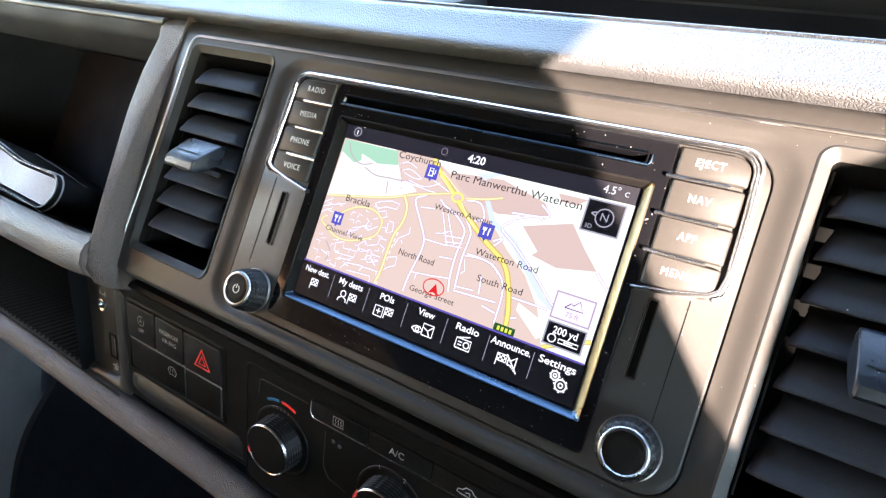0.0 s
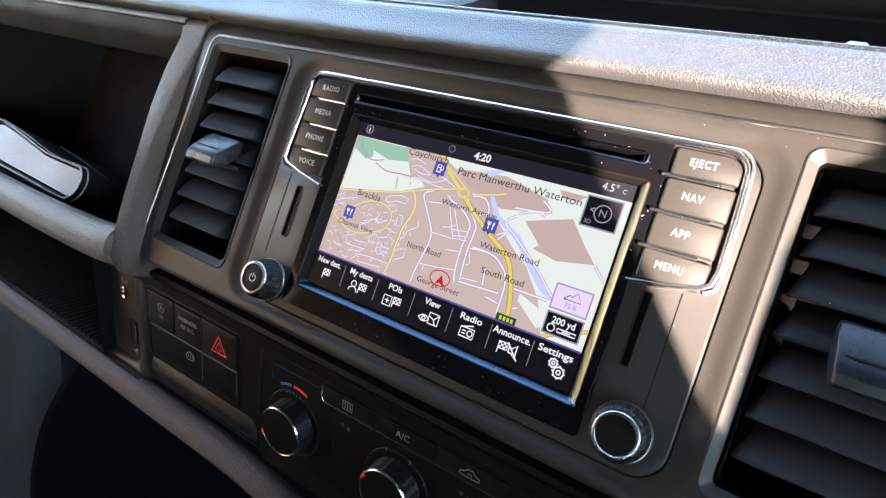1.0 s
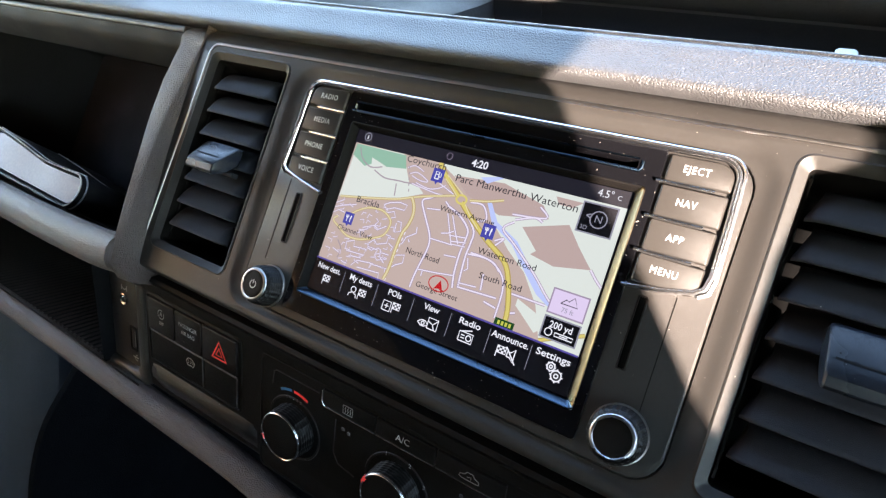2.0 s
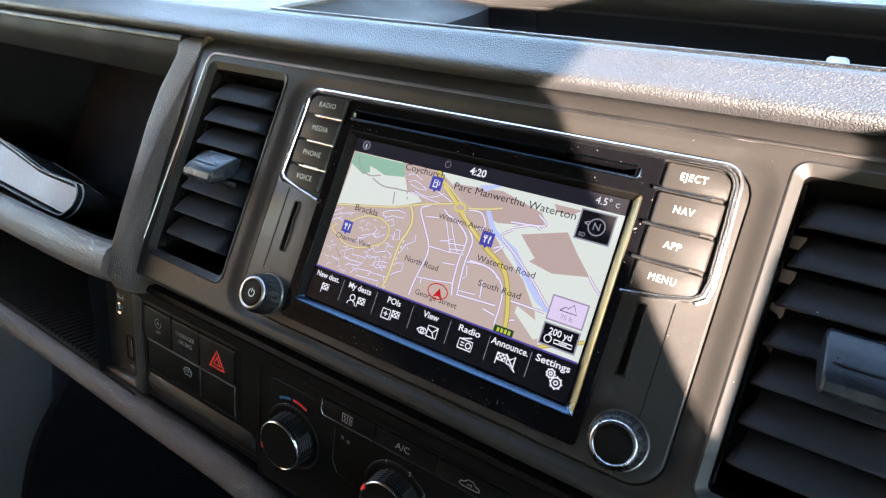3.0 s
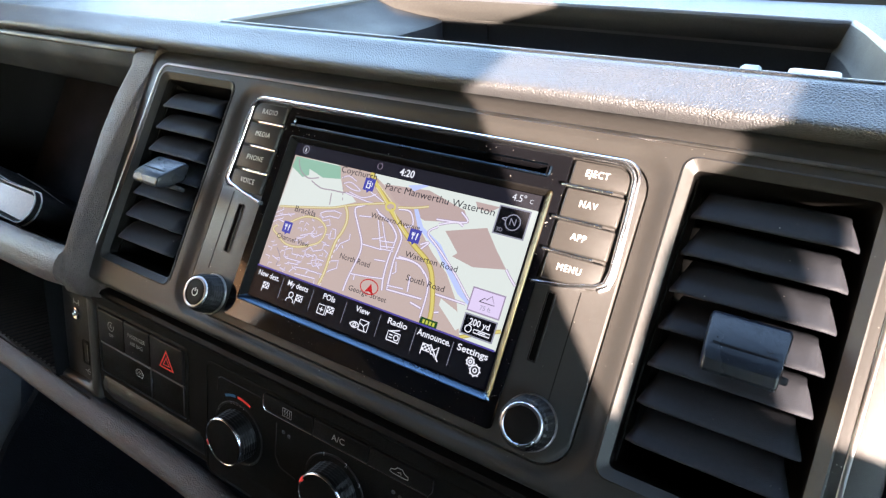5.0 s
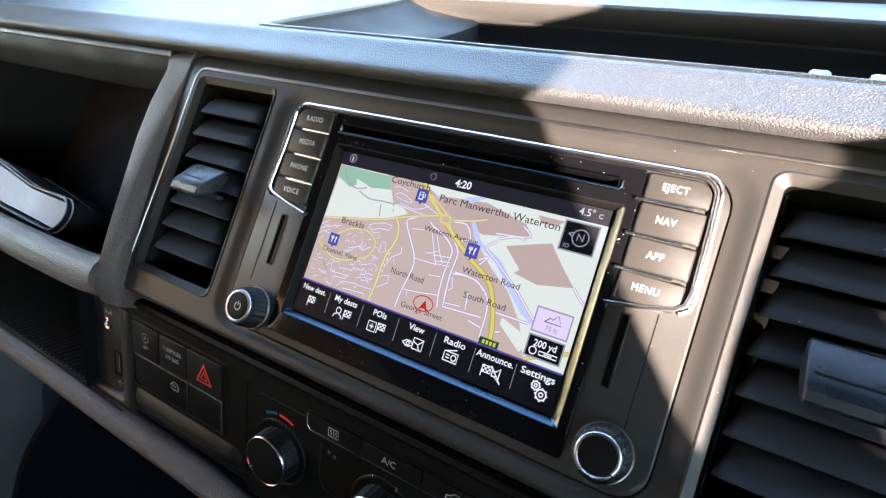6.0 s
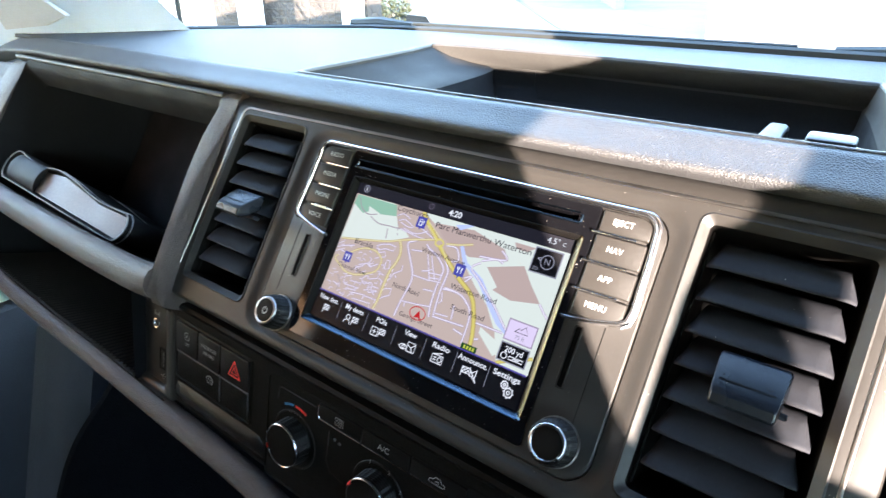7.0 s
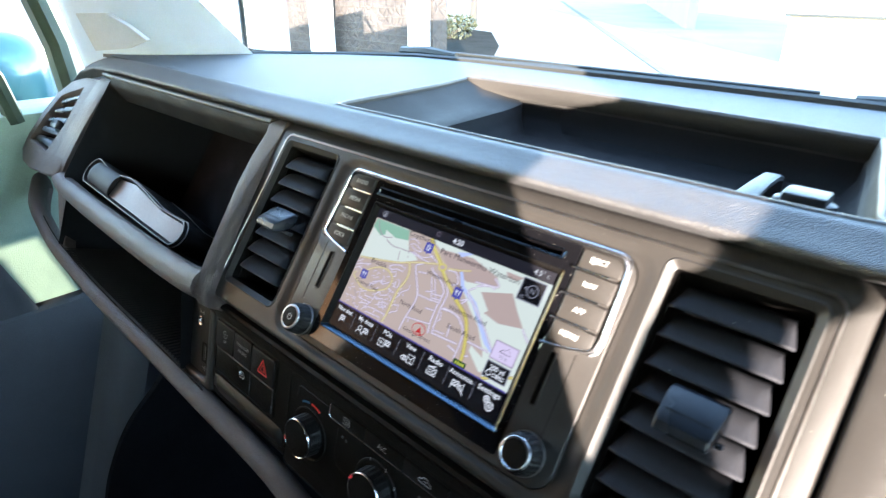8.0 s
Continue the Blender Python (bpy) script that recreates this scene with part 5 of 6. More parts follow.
tube(bm, [(x + (1.7 if x > 0 else -1.7) * min(1, abs(x) / 90), y + 0.35, z + (1.35 if z > 45 else -1.35 if z < 20 else 0)) for x, y, z in bow[2:-2]], 0.75, 8, flat=1.4)
part("chrome_bow", bm, CHROME, unit, "polished chrome trim bow")

# keys
KEY_Z = ((48.0, 58.2), (34.4, 46.6), (21.0, 33.2), (8.8, 19.8))
for side, words in ((-1, ("RADIO", "MEDIA", "PHONE", "VOICE")), (1, ("EJECT", "NAV", "APP", "MENU"))):
    for (z0, z1), w in zip(KEY_Z, words):
        x0, x1 = (-103.4, -79.6) if side < 0 else (79.0, 102.6)
        bm = bmesh.new()
        rr = [1.0, 1.0, 1.0, 1.0]
        if w in ("RADIO",):
            rr = [1.0, 1.0, 6.0, 1.0]
        if w in ("EJECT",):
            rr = [1.0, 6.0, 1.0, 1.0]
        if w == "MENU":
            rr = [4.0, 1.0, 1.0, 1.0]
        if w == "VOICE":
            rr = [1.0, 1.0, 1.0, 4.0]
        loops = [rrect(x0 + 0.9, x1 - 0.9, z0 + 0.7, z1 - 0.5, [max(0.4, q - 0.7) for q in rr], -4.6), rrect(x0 + 0.25, x1 - 0.25, z0 + 0.2, z1 - 0.15, rr, -4.2), rrect(x0, x1, z0, z1, rr, -3.4), rrect(x0, x1, z0, z1, rr, -2)]
        loft(bm, loops, True, True)
        key = part("key", bm, FASCIA, unit, "", 40)
        lettering("legend", w, 2.7, (x0 + x1) / 2 + (0.6 if side < 0 else -1.2), -4.64, (z0 + z1) / 2 + 0.3, INK, key, lift=0.02, wide=0.86, space=1.15, bold=0.0)
        if w not in ("VOICE", "MENU"):
            bm = bmesh.new()
            xs = (-96, -78) if side < 0 else (76.8, 97.5)
            tube(bm, [(xs[0], -4.7, z0 - 0.7), (xs[1], -4.7, z0 - 0.7)], 0.75, 8)
            part("key_bar", bm, CHROME, key, "chrome bar under the key")

# card slots and seams of the side columns
for x, z0, z1 in ((-91, -24.5, 1.5), (85.5, -23.5, 4.0)):
    bm = bmesh.new()
    frame_plate(bm, [rrect(x - 2.1, x + 2.1, z0 - 0.6, z1 + 0.6, 0.8, -3.05), rrect(x - 1.8, x + 1.8, z0 - 0.3, z1 + 0.3, 0.7, -3.5), rrect(x - 1.3, x + 1.3, z0, z1, 0.5, -3.5), rrect(x - 1.2, x + 1.2, z0, z1, 0.5, -2.2)])
    cs = part("card_slot", bm, BUTTON, unit, "narrow card slot", 30)
    # Near-black plate stands in for the slot's shaded depth.
    bm = bmesh.new()
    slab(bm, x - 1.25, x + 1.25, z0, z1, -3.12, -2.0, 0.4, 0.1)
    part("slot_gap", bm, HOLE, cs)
for x, z0, z1 in ((-99.5, -36, 7.5), (96.5, -36, 7.5)):
    bm = bmesh.new()
    box(bm, x - 0.2, x + 0.2, -3.12, -2.5, z0, z1)
    part("seam", bm, DARK, unit)


def knob(x, z, power):
    bm = bmesh.new()
    lathe(bm, x, z, ((11.0, -3.0), (11.0, -3.6), (10.8, -4.0), (10.4, -4.1)), 48, False, False)
    k = part("knob", bm, SATIN, unit, "round knob with chrome rings and a dotted grip", 40)
    bm = bmesh.new()
    n = 48
    loops = []
    for j in range(15):
        y, r0 = -4.1 - 9.4 * j / 14, 10.5 - 0.9 * j / 14 - 1.3 * max(0, (j - 9) / 5) ** 2
        loops.append([V(x + (r0 - (0.6 if i % 2 == 0 and j % 2 == 0 else 0)) * math.cos(2 * math.pi * i / n), y, z + (r0 - (0.6 if i % 2 == 0 and j % 2 == 0 else 0)) * math.sin(2 * math.pi * i / n)) for i in range(n)])
    loft(bm, loops)
    part("grip", bm, RUBBER, k, "", 8)
    bm = bmesh.new()
    lathe(bm, x, z, ((8.4, -13.2), (8.2, -13.9), (7.7, -14.3), (7.1, -14.3), (6.8, -13.9)), 48, False, False)
    part("ring", bm, RINGS, k, "satin chrome ring", 40)
    bm = bmesh.new()
    lathe(bm, x, z, ((0.5, -13.9), (4, -13.9), (6.7, -13.8), (7.1, -13.5)), 40, True, False)
    part("cap", bm, DARK, k, "", 40)
    if power:
        bm = bmesh.new()
        ribbon(bm, [(p[0], p[2]) for p in arc(x, z, 1.9, 120, 420, n=16)], 0.6, -14.05)
        ribbon(bm, [(x, z + 0.3), (x, z + 2.4)], 0.6, -14.06)
        part("symbol", bm, INK, k)


knob(-91, -48.6, True)
knob(92, -46, False)

# ---- switches below the head unit ----
def low_lettering(name, body, size, x, y, z, mat, parent, **k):
    ob = lettering(name, body, size, x, y, z, mat, parent, **k)
    ob.data.transform(LOW)
    return ob


bank = thing("switch_panel", (-155, 28, -126), "black switch bank with a red hazard button under the fascia", "switches")
bm = bmesh.new()
frame_plate(bm, [rrect(-201.5, -110.5, -46.5, 3.4, 3, 1.2), rrect(-201.0, -111, -46, 3, 3, -0.4), rrect(-199.4, -112.6, -44.6, 1.8, 2, -0.8), rrect(-198.6, -113.4, -44, 1.2, 1.5, 0.6), rrect(-198.6, -113.4, -44, 1.2, 1.5, 6)])
part("surround", low(bm), DARK, bank, "", 40)
for nm, x0, x1, z0, z1 in (("stop_start_switch", -198, -171, -21.6, 0.8), ("airbag_lamp", -170.5, -145, -21.6, 0.8), ("hazard_switch", -144.5, -114, -21.6, 0.8), ("screen_heater_switch", -198, -145, -43.4, -23), ("blank_switch", -144.5, -114, -43.4, -23)):
    y0 = -1.9 if z1 > 0 else -0.7
    bm = bmesh.new()
    slab(bm, x0 + 0.25, x1 - 0.25, z0, z1, y0, 5, 1.0, 0.6)
    sw = part(nm, low(bm), BUTTON if z1 > 0 else DARK, bank, "", 40)
    if z1 < 0:
        # Pale bars stand in for light caught on the switch edges.
        bm = bmesh.new()
        tube(bm, [(x0 + 0.6, y0 - 0.1, z1 + 0.1), (x1 - 0.6, y0 - 0.1, z1 + 0.1)], 0.55, 8)
        tube(bm, [(x1 - 0.4, y0 - 0.1, z1 - 0.4), (x1 - 0.4, y0 - 0.1, z0 + 0.8)], 0.45, 8)
        part("edge_highlight", low(bm), GREYCLIP, sw)
    if nm == "stop_start_switch":
        bm = bmesh.new()
        ribbon(bm, circle(-184, -7.5, 3.0, 18, 60, 385), 0.45, y0 - 0.05)
        low(bm)
        part("symbol", bm, INK_DIM, sw)
        low_lettering("letter", "A", 2.6, -184, y0 - 0.06, -7.5, INK_DIM, sw, lift=0.02)
        low_lettering("letters", "OFF", 2.2, -184, y0 - 0.06, -13.8, INK_DIM, sw, lift=0.02, wide=0.9)
    if nm == "airbag_lamp":
        low_lettering("letters", "PASSENGER", 2.7, -157.6, y0 - 0.06, -7.0, INK_DIM, sw, lift=0.02, wide=0.86, bold=-0.035)
        low_lettering("letters", "AIR BAG", 2.7, -157.6, y0 - 0.06, -11.8, INK_DIM, sw, lift=0.02, wide=0.88, bold=-0.035)
    if nm == "hazard_switch":
        cxh, czh = -128.5, -11.2
        for r, w in ((8.0, 1.9), (3.6, 1.2)):
            bm = bmesh.new()
            ribbon(bm, [(cxh + r * math.cos(radians(a)) * 0.88, czh - 0.9 + r * math.sin(radians(a)) * 0.92) for a in (90, 210, 330)], w, y0 - 0.06 - 0.01 * w, True)
            part("red_triangle", low(bm), RED, sw, "red warning triangle")
    if nm == "screen_heater_switch":
        bm = bmesh.new()
        ribbon(bm, [(-161.5, -30.6), (-159.8, -28.6), (-157.5, -28.0), (-155.2, -28.6), (-153.5, -30.6), (-155, -33.6), (-157.5, -33.0), (-160, -33.6)], 0.4, y0 - 0.06, True)
        for i in range(3):
            ribbon(bm, [(-159.6 + 2.1 * i, -29.4), (-158.8 + 2.1 * i, -30.6), (-159.6 + 2.1 * i, -31.8)], 0.3, y0 - 0.08)
        part("symbol", low(bm), INK, sw)

# ledge under the switch bank
bm = bmesh.new()
loops = []
for x in (-200, -190, -150, -108, -98):
    d = 3 if x in (-200, -98) else 0
    loops.append([V(x, 1, -47), V(x, -0.4 + d * 0.2, -48.5), V(x, -1.6 + d * 0.6, -51), V(x, -2.6 + d * 0.8, -53.6), V(x, -2.8 + d * 0.8, -55.5), V(x, -2.0 + d * 0.7, -59), V(x, 1, -64)])
loft(bm, loops, True, True, closed=False)
part("ledge", low(bm), BUTTON, bank, "", 80)

jack = thing("media_port_unit", (-232, 36, -146), "black upright panel with an audio socket and a USB port", "media port")
bm = bmesh.new()
slab(bm, -251.5, -207, -66, 3, 3.5, 14, 2.5, 1.0)
part("panel", low(bm), PORT, jack, "", 40)
bm = bmesh.new()
frame_plate(bm, [rrect(-253, -202.2, -71, 4, [7, 3, 3, 4], 8), rrect(-252.8, -202.4, -70.6, 3.8, [7, 3, 3, 4], 1.0), rrect(-252.6, -203.6, -69.6, 3.6, [7, 3, 3, 4], -0.6), rrect(-252.4, -206.5, -68, 3.4, [6, 3, 3, 4], -1.2), rrect(-252.2, -211, -66, 3.2, [6, 3, 3, 3], -0.6), rrect(-252, -216, -64.6, 3, [5, 2, 2, 3], 1.2), rrect(-251.6, -219.6, -63.6, 2.8, [4, 2, 2, 3], 3.6)])
part("rim", low(bm), FASCIA, jack, "smooth rounded plastic rim", 60)
bm = bmesh.new()
lathe(bm, -233, -15.5, ((4.3, 3.5), (4.3, 2.2), (3.7, 1.8), (2.6, 2.4), (1.9, 4.2)), 28, False, False)
sock = part("audio_socket", low(bm), CHROME, jack, "round metal audio socket", 40)
bm = bmesh.new()
lathe(bm, -233, -15.5, ((1.9, 4.0), (1.9, 6)), 20, True, False)
part("bore", low(bm), HOLE, sock)
bm = bmesh.new()
frame_plate(bm, [rrect(-229.5, -221.5, -52, -33.5, 1, 3.45), rrect(-229.2, -221.8, -51.6, -34, 1, 2.9), rrect(-228.2, -222.8, -50.4, -35.2, 0.6, 3.0), rrect(-228, -223, -50, -35.6, 0.5, 8)])
usb = part("usb_port", low(bm), DARK, jack, "", 40)
bm = bmesh.new()
box(bm, -228.3, -222.7, 4.2, 5, -50.2, -35.4)
part("port_gap", low(bm), HOLE, usb)
bm = bmesh.new()
box(bm, -224.2, -223.2, 3.4, 4.2, -49, -37)
part("contact", low(bm), SATIN, usb)
bm = bmesh.new()
ribbon(bm, [(-236, -7.4), (-233, -8.6), (-230, -7.2)], 0.8, 3.3)
ribbon(bm, [(-236, -9.4), (-236, -5.6)], 0.8, 3.28)
ribbon(bm, [(-230, -9.4), (-230, -5.4)], 0.8, 3.27)
part("socket_symbol", low(bm), INK_DIM, jack)
bm = bmesh.new()
ribbon(bm, [(-228, -57), (-221.5, -57)], 0.7, 3.3)
ribbon(bm, [(-226, -57), (-224.4, -59.2), (-222.6, -59.2)], 0.6, 3.28)
ribbon(bm, [(-225, -57), (-223.6, -55.2), (-222.4, -55.2)], 0.6, 3.27)
part("usb_symbol", low(bm), INK_DIM, jack)

# ---- climate controls ----
clim = thing("climate_panel", (0, 40, -150), "black climate panel with three dials and a row of buttons", "climate controls")
bm = bmesh.new()
frame_plate(bm, [rrect(-96, 99, -72, 3.2, 5, 1.5), rrect(-95.4, 98.4, -71.4, 2.6, 5, -0.4), rrect(-94.6, 97.6, -70.6, 1.8, 4.4, -0.5), rrect(-94.2, 97.2, -70.2, 1.4, 4, 0.2), rrect(-60, 60, -60, -20, 3, 0.3)])
part("plate", low(bm), DARK, clim, "", 40)
part("plate_face", low(plate(-94.6, 97.6, -70.6, 1.8, 0.1, 6, 4.4, 0.2)), DARK, clim, "", 40)
bm = bmesh.new()
tube(bm, [(-86, 0.0, -13), (-85, 0.0, -5.2), (-83, 0.0, -4), (-52, 0.0, -4)], 0.35, 6)
tube(bm, [(-40, 0.0, -14), (-40.5, 0.0, -34), (-37, 0, -40), (-26, 0.0, -42)], 0.35, 6)
part("moulded_line", low(bm), BUTTON, clim)
for nm, x0, x1 in (("rear_heater_button", -48.5, -14.2), ("air_con_button", -13.8, 20.3), ("recirculation_button", 20.7, 55.5)):
    bt = part(nm, low(plate(x0, x1, -8.6, 1.0, -1.6, 3, (3.0 if x1 > 50 else 0.8, 0.8, 0.8, 2.5 if x0 < -40 else 0.8), 0.6)), DARK, clim, "", 40)
    bm = bmesh.new()
    if x0 < -40:
        tube(bm, [(x0 + 0.2, -1.5, 0.4), (x0, -1.5, -6), (x0 + 1.6, -1.5, -8.6), (x1 - 0.4, -1.5, -8.7)], 0.35, 6)
    elif x1 > 50:
        tube(bm, [(x0 + 0.4, -1.5, -8.7), (x1 - 1.6, -1.5, -8.7), (x1, -1.5, -6), (x1, -1.5, 0.4)], 0.35, 6)
    else:
        tube(bm, [(x0 + 0.4, -1.5, -8.7), (x1 - 0.4, -1.5, -8.7)], 0.35, 6)
    part("lower_edge", low(bm), CHROME, bt)
    cxb = (x0 + x1) / 2
    if nm == "air_con_button":
        low_lettering("letters", "A/C", 3.4, cxb - 1, -1.7, -3.8, INK_DIM, bt, lift=0.02)
    elif nm == "rear_heater_button":
        bm = bmesh.new()
        ribbon(bm, [(cxb - 3, -6.2), (cxb - 3, -1.6), (cxb + 3, -1.6), (cxb + 3, -6.2)], 0.45, -1.7, True)
        for i in range(3):
            ribbon(bm, [(cxb - 1.6 + 1.6 * i, -5.6), (cxb - 1.2 + 1.6 * i, -4.4), (cxb - 1.7 + 1.6 * i, -3.4), (cxb - 1.3 + 1.6 * i, -2.3)], 0.4, -1.72)
        part("symbol", low(bm), INK_DIM, bt)
    else:
        bm = bmesh.new()
        ribbon(bm, [(cxb - 5, -5.4), (cxb - 4.6, -4.0), (cxb - 2.4, -3.4), (cxb - 1, -1.9), (cxb + 1.6, -1.9), (cxb + 2.8, -3.4), (cxb + 4.8, -4.2), (cxb + 5, -5.6), (cxb + 3.6, -5.9), (cxb - 3.4, -5.9)], 0.45, -1.7, True)
        ribbon(bm, [(cxb - 1, -4.4), (cxb + 1, -3.8), (cxb + 1, -5)], 0.4, -1.72)
        part("symbol", low(bm), INK_DIM, bt)
for x in (-33, 37):
    for dx in (-1.9, 1.9):
        bm = bmesh.new()
        lathe(bm, x + dx, -17.8 - dx * 0.25, ((0.3, -0.5), (0.9, -0.35), (1.2, 0.2)), 12, True, False)
        part("indicator_lamp", low(bm), GREYCLIP, clim)


def dial(x, marks):
    z = -34.0
    bm = bmesh.new()
    lathe(bm, x, z, ((19.4, 0.2), (19.0, -0.4), (18.5, -0.4), (16.8, 0.6), (15.0, 1.2)), 48, False, False)
    d = part("dial", low(bm), BUTTON, clim, "ribbed rotary dial with a chrome ring", 40)
    bm = bmesh.new()
    n = 48
    loops = []
    for j in range(13):
        y = 0.6 - 9.4 * j / 12
        loops.append([V(x + (14.6 - 0.05 * j + (-0.65 if i % 2 == 0 and j % 2 == 0 else 0)) * math.cos(2 * math.pi * i / n), y, z + (14.6 - 0.05 * j + (-0.65 if i % 2 == 0 and j % 2 == 0 else 0)) * math.sin(2 * math.pi * i / n)) for i in range(n)])
    loft(bm, loops)
    part("grip", low(bm), RUBBER, d, "", 8)
    bm = bmesh.new()
    lathe(bm, x, z, ((14.0, -9.5), (13.85, -10.1), (13.55, -10.45), (13.3, -10.5), (13.0, -10.2)), 48, False, False)
    part("ring", low(bm), CHROME, d, "chrome ring", 40)
    bm = bmesh.new()
    lathe(bm, x, z, ((0.5, -10.6), (8, -10.55), (12.6, -10.3), (13.0, -9.9)), 40, True, False)
    part("cap", low(bm), DARK, d, "", 40)
    bm = bmesh.new()
    a = {0: 205, 1: 152, 2: 150}[marks]
    lathe(bm, x, z, ((14.4, -9.0), (14.1, -10.4), (13.0, -11.1), (12.2, -10.6)), 60, False, False)
    keep = [f for f in bm.faces if abs((math.degrees(math.atan2(f.calc_center_median().z - z * MM, f.calc_center_median().x - x * MM)) - a + 180) % 360 - 180) > 7]
    bmesh.ops.delete(bm, geom=keep, context="FACES")
    part("red_mark", low(bm), RED, d, "red pointer mark")
    if marks == 0:
        for m, a0, a1 in ((BLUE, 118, 96), (RED, 92, 66)):
            bm = bmesh.new()
            ribbon(bm, [(p[0], p[2]) for p in arc(x, z, 22.6, a0, a1, n=6)], 1.6, 0.0)
            part("scale_arc", low(bm), m, d)
        bm = bmesh.new()
        for i in range(5):
            c, s = math.cos(radians(108 - 8 * i)), math.sin(radians(108 - 8 * i))
            ribbon(bm, [(x + 17.8 * c, z + 17.8 * s), (x + 19.2 * c, z + 19.2 * s)], 0.4, -0.3)
        part("scale_ticks", low(bm), INK_DIM, d)
    else:
        for w, a in ((("1", 112), ("2", 68), ("3", 32)) if marks == 1 else (("1", 90),)):
            low_lettering("numeral", w, 2.3, x + 18.6 * math.cos(radians(a)), -0.45, z + 18.6 * math.sin(radians(a)), INK_DIM, d, lift=0.02)


dial(-69, 0)
dial(0, 1)
dial(69, 2)

# ---- loose and small things ----
wallet = thing("document_wallet", (-415, 20, -52), "black stitched leather document wallet with a booklet, lying on the shelf", "wallet")
TILT_W = Matrix.Translation(V(-415, 4, -38)) @ pose(0, 0, 0, 0, 2.2, 0) @ pose(0, 0, 0, -10, 0, 0)


def wal(bm):
    bm.transform(TILT_W)
    return bm


# one band of leather folded round the booklet: an outline like a flattened loop, run back into the shelf
def loop_line(grow):
    pts = []
    for p in arc(-112, 0, 14 + grow, 90, 270, n=10):
        pts.append((p[0], p[2]))
    for u in (-0.6, -0.2, 0.2, 0.6):
        pts.append((u * 112, -14 - grow))
    for p in arc(112, -3, 11 + grow, 270, 450, n=10):
        pts.append((p[0], p[2]))
    for u in (0.6, 0.2, -0.2, -0.55):
        pts.append((u * 112, 8.0 + grow + (7 * math.exp(-((u + 0.1) / 0.35) ** 2)) - 1.5 * (u > 0.4)))
    return pts


bm = bmesh.new()
o, i_ = loop_line(2.2), loop_line(0.0)
loft(bm, [[V(x, 60, z) for x, z in i_], [V(x, 0.6, z) for x, z in i_], [V(x, 0, z) for x, z in loop_line(0.5)], [V(x, 0, z) for x, z in loop_line(1.7)], [V(x, 0.6, z) for x, z in o], [V(x, 90, z) for x, z in o]])
part("cover", wal(bm), LEATHER, wallet, "folded black leather cover", 50)


def stitch(pts, step=4.2):
    """Short stitches along a line over the leather."""
    bm = bmesh.new()
    run = smooth_line(pts, 4)
    for a, b in zip(run, run[1:]):
        d = b - a
        m = max(1, round(d.length / step))
        for e in range(m):
            tube(bm, [tuple(a + d * (e + 0.15) / m), tuple(a + d * (e + 0.75) / m)], 0.6, 5)
    tagged(part("stitching", wal(bm), THREAD, wallet, "pale edge stitching"), kind="stuff")


edge_line = [Vector((x, -0.2, z)) for x, z in loop_line(1.5)]
stitch(edge_line + edge_line[:1])
# seams over the top and round the closed end
stitch([Vector((x, 4.0, z)) for x, z in loop_line(2.45)[14:29]])
stitch([Vector((x, 52.0, z)) for x, z in loop_line(2.45)[24:29]])
PAGES = surface("pale booklet paper", (0.18, 0.135, 0.12), 0.55, vary=0.2, blotch=25.0, coat=0.1)
bm = bmesh.new()
loft(bm, [[V(x * 0.985 + (10 if x < 0 else 0), 2.5 + 0.06 * abs(z), z * 0.94) for x, z in loop_line(-0.6)], [V(x * 0.985, 60, z * 0.9) for x, z in loop_line(-0.6)]], True, True)
part("booklet", wal(bm), PAGES, wallet, "pale booklet edge", 40)
BAND = surface("brown-grey glossy closing flap", (0.014, 0.0115, 0.010), 0.42, 900.0, 0.00012, vary=0.25, spec=0.12)
bm = bmesh.new()
loops = []
for x, k in ((-113, 0.7), (-108, 0.95), (-100, 1.0), (-46, 1.0), (-43, 0.96)):
    loops.append([V(x, 2.5 - 7.0 * math.cos(radians(a)) * k, 14.0 * math.sin(radians(a)) * k) for a in range(-80, 81, 10)])
loft(bm, loops, True, True, closed=False)
part("closing_flap", wal(bm), BAND, wallet, "shiny closing flap", 50)

# ---- fittings in the top tray ----
def tray_pt(x, f, u):
    return Vector(D(x, f, U0 + u)) * MM


stay = thing("tray_bracket", D(0.125, 0.13, 0.045), "pale grey curved bracket standing in the tray", "bracket")
bm = bmesh.new()
loops = []
for x, f, u, h in ((0.1235, 0.098, -0.044, 0.0066), (0.1235, 0.100, -0.028, 0.0066), (0.1235, 0.106, -0.0195, 0.0064), (0.124, 0.120, -0.0162, 0.006), (0.124, 0.145, -0.0152, 0.005), (0.1235, 0.170, -0.0165, 0.0048), (0.1235, 0.180, -0.0195, 0.0046), (0.1235, 0.185, -0.044, 0.0046)):
    loops.append([tray_pt(x - h, f, u - 0.0025), tray_pt(x - h, f, u), tray_pt(x - h + 0.0015, f - 0.001, u + 0.0012), tray_pt(x + h - 0.0015, f - 0.001, u + 0.0012), tray_pt(x + h, f, u), tray_pt(x + h, f, u - 0.0025)])
loft(bm, loops, True, True)
part("arm", bm, GREYCLIP, stay, "", 50)

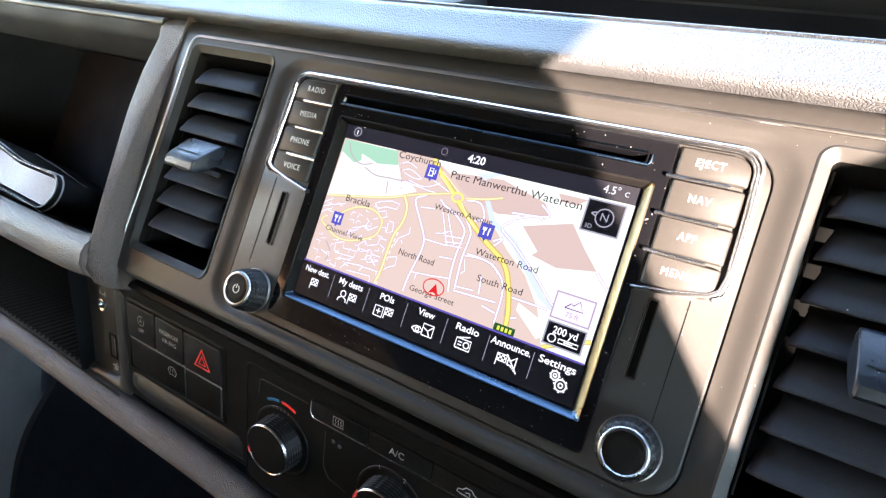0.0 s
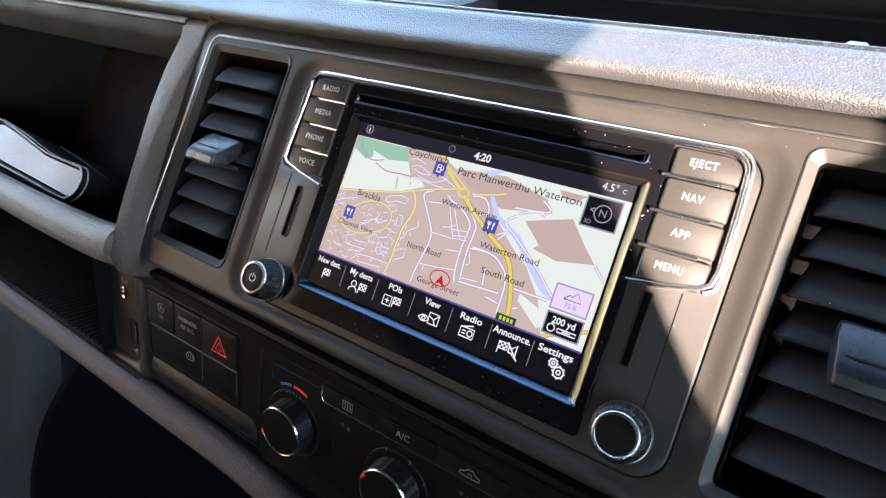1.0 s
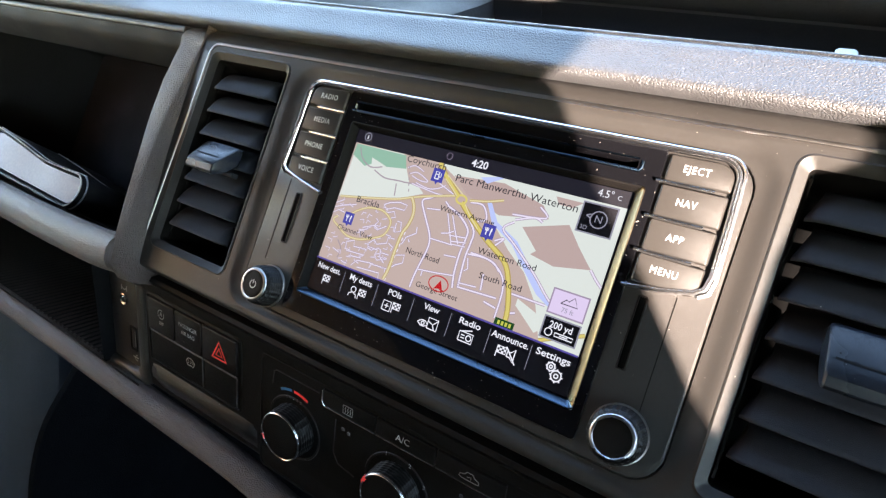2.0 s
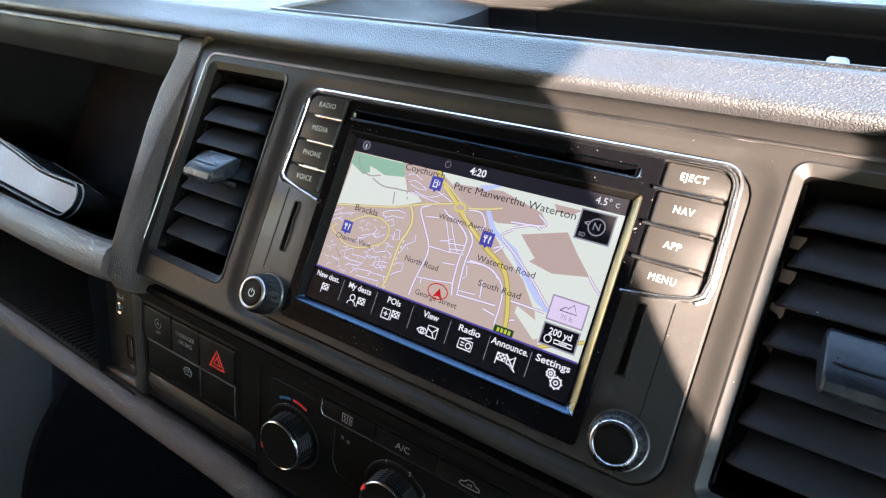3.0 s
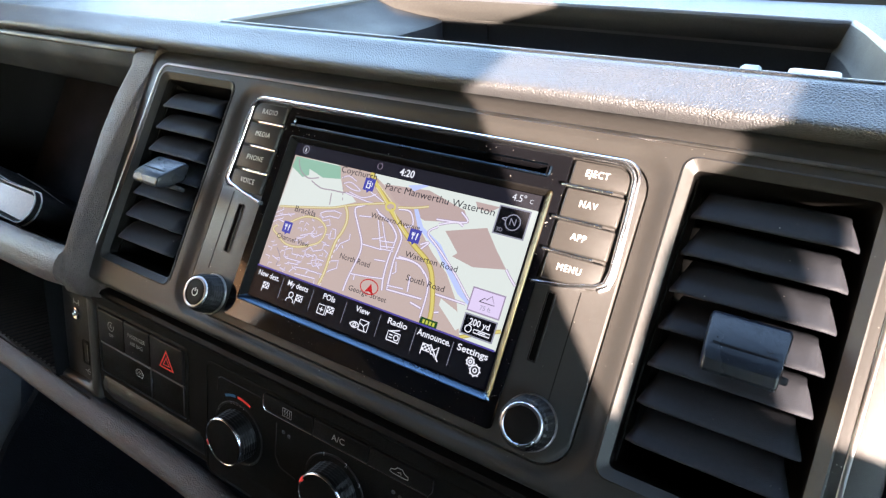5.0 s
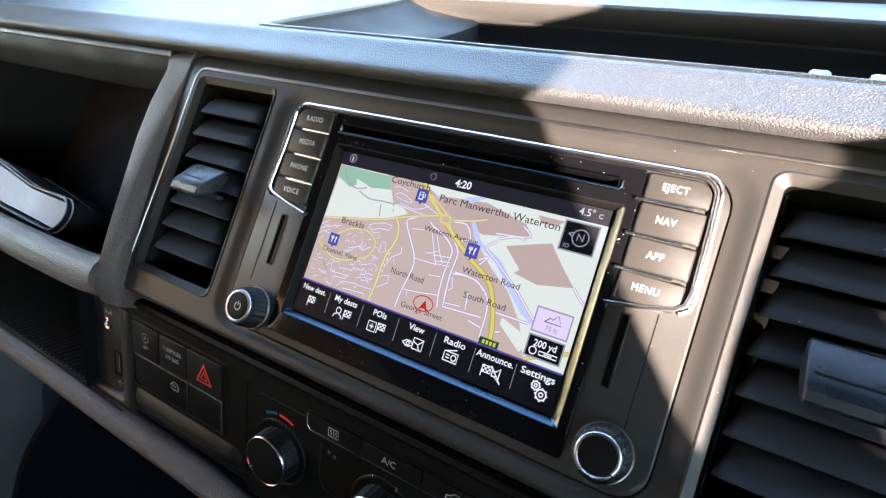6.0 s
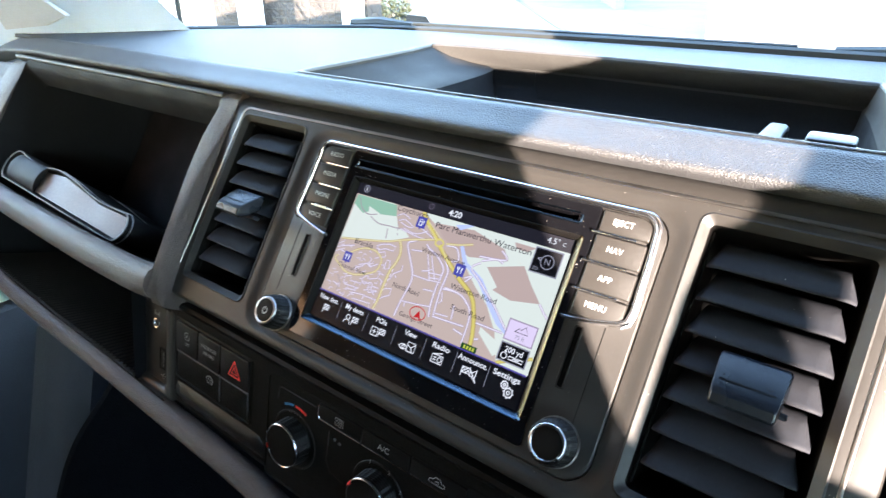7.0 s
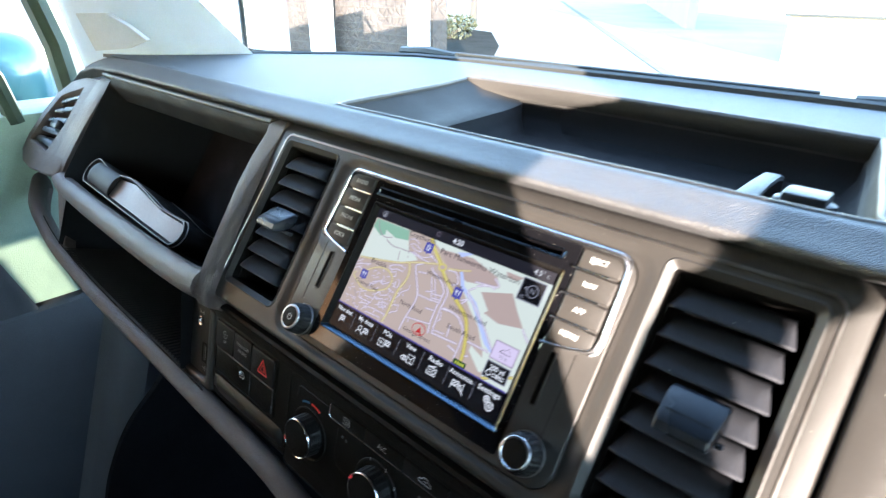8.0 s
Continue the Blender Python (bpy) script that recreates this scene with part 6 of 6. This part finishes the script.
CLX, CLF, CLU = 0.1525, 0.118, -0.0138
clip = thing("socket_cover", D(CLX, CLF, 0.045), "pale grey hinged cover of a power socket in the tray", "socket cover")
bm = bmesh.new()
n = 28
loops = []
for k, u in ((0.8, -0.022), (0.85, -0.006), (1.0, -0.003), (1.0, 0.0), (0.96, 0.0018), (0.85, 0.0024)):
    loops.append([tray_pt(CLX + 0.0152 * k * math.cos(2 * math.pi * i / n), CLF + 0.0085 * k * math.sin(2 * math.pi * i / n), CLU + u) for i in range(n)])
loft(bm, loops, True, True)
part("base", bm, GREYCLIP, clip, "", 40)
bm = bmesh.new()
loops = []
for k, u in ((1.0, 0.002), (1.0, 0.0045), (0.97, 0.0058), (0.90, 0.0062)):
    loops.append([tray_pt(CLX + sx * 0.0105 * k, CLF + 0.001 + sf * 0.0085 * k, CLU + u) for sx, sf in ((-1, -0.8), (-0.9, -1), (0.9, -1), (1, -0.8), (1, 0.8), (0.9, 1), (-0.9, 1), (-1, 0.8))])
loft(bm, loops, True, True)
part("lid", bm, GREYCLIP, clip, "", 30)

# ---- vent at the passenger end ----
ev = thing("end_vent", (-680, 10, -60), "grey end vent with slanted slats beside the passenger door", "air vent")
quad = ((-706, 34), (-645, 54), (-650, 0), (-668, -42), (-744, -38), (-730, 0))
outer = ((-606, 69), (-655, 67), (-695, 57), (-726, 36), (-746, 4), (-760, -34), (-757, -56), (-736, -69), (-700, -72), (-636, -67), (-602, -62))


def scaled(pts, k, y, c=(-672, -20)):
    return [V(c[0] + (x - c[0]) * k, y, c[1] + (z - c[1]) * k) for x, z in pts]


bm = bmesh.new()
o = scaled(outer, 0.97, -3)
h = scaled(quad, 1.0, -3, (-665, 5))
sheet_with_holes(bm, o, [h])
loft(bm, [o, scaled(outer, 1.0, -1.5), scaled(outer, 1.02, 4), scaled(outer, 1.035, 16), scaled(outer, 1.03, 60)])
loft(bm, [h, scaled(quad, 0.97, 2, (-665, 5)), scaled(quad, 0.94, 26, (-665, 5))])
part("vent_housing", bm, EDGE, ev, "", 40)
# Back plate coloured near-black as the unlit inside.
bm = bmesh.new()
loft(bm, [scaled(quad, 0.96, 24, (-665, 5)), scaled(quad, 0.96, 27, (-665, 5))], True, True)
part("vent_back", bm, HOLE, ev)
for i in range(5):
    t = (i + 0.5) / 5
    a = (-706 + (-744 + 706) * t, 34 + (-38 - 34) * t)
    b = (-645 + (-668 + 645) * t, 54 + (-42 - 54) * t)
    bm = bmesh.new()
    loops = []
    for s in (0.04, 0.3, 0.6, 0.96):
        x, z = a[0] + (b[0] - a[0]) * s, a[1] + (b[1] - a[1]) * s
        loops.append([V(x, 3, z - 4.5), V(x, 0.5, z - 3.5), V(x, 0, z - 1), V(x, 2.5, z + 3.5), V(x, 14, z + 8), V(x, 15, z + 5)])
    loft(bm, loops, True, True)
    part("slat", bm, TAB, ev, "", 50)
bm = bmesh.new()
box(bm, -694, -672, -5, 6, -10, 2, 1.5)
part("slider", bm, TAB, ev)
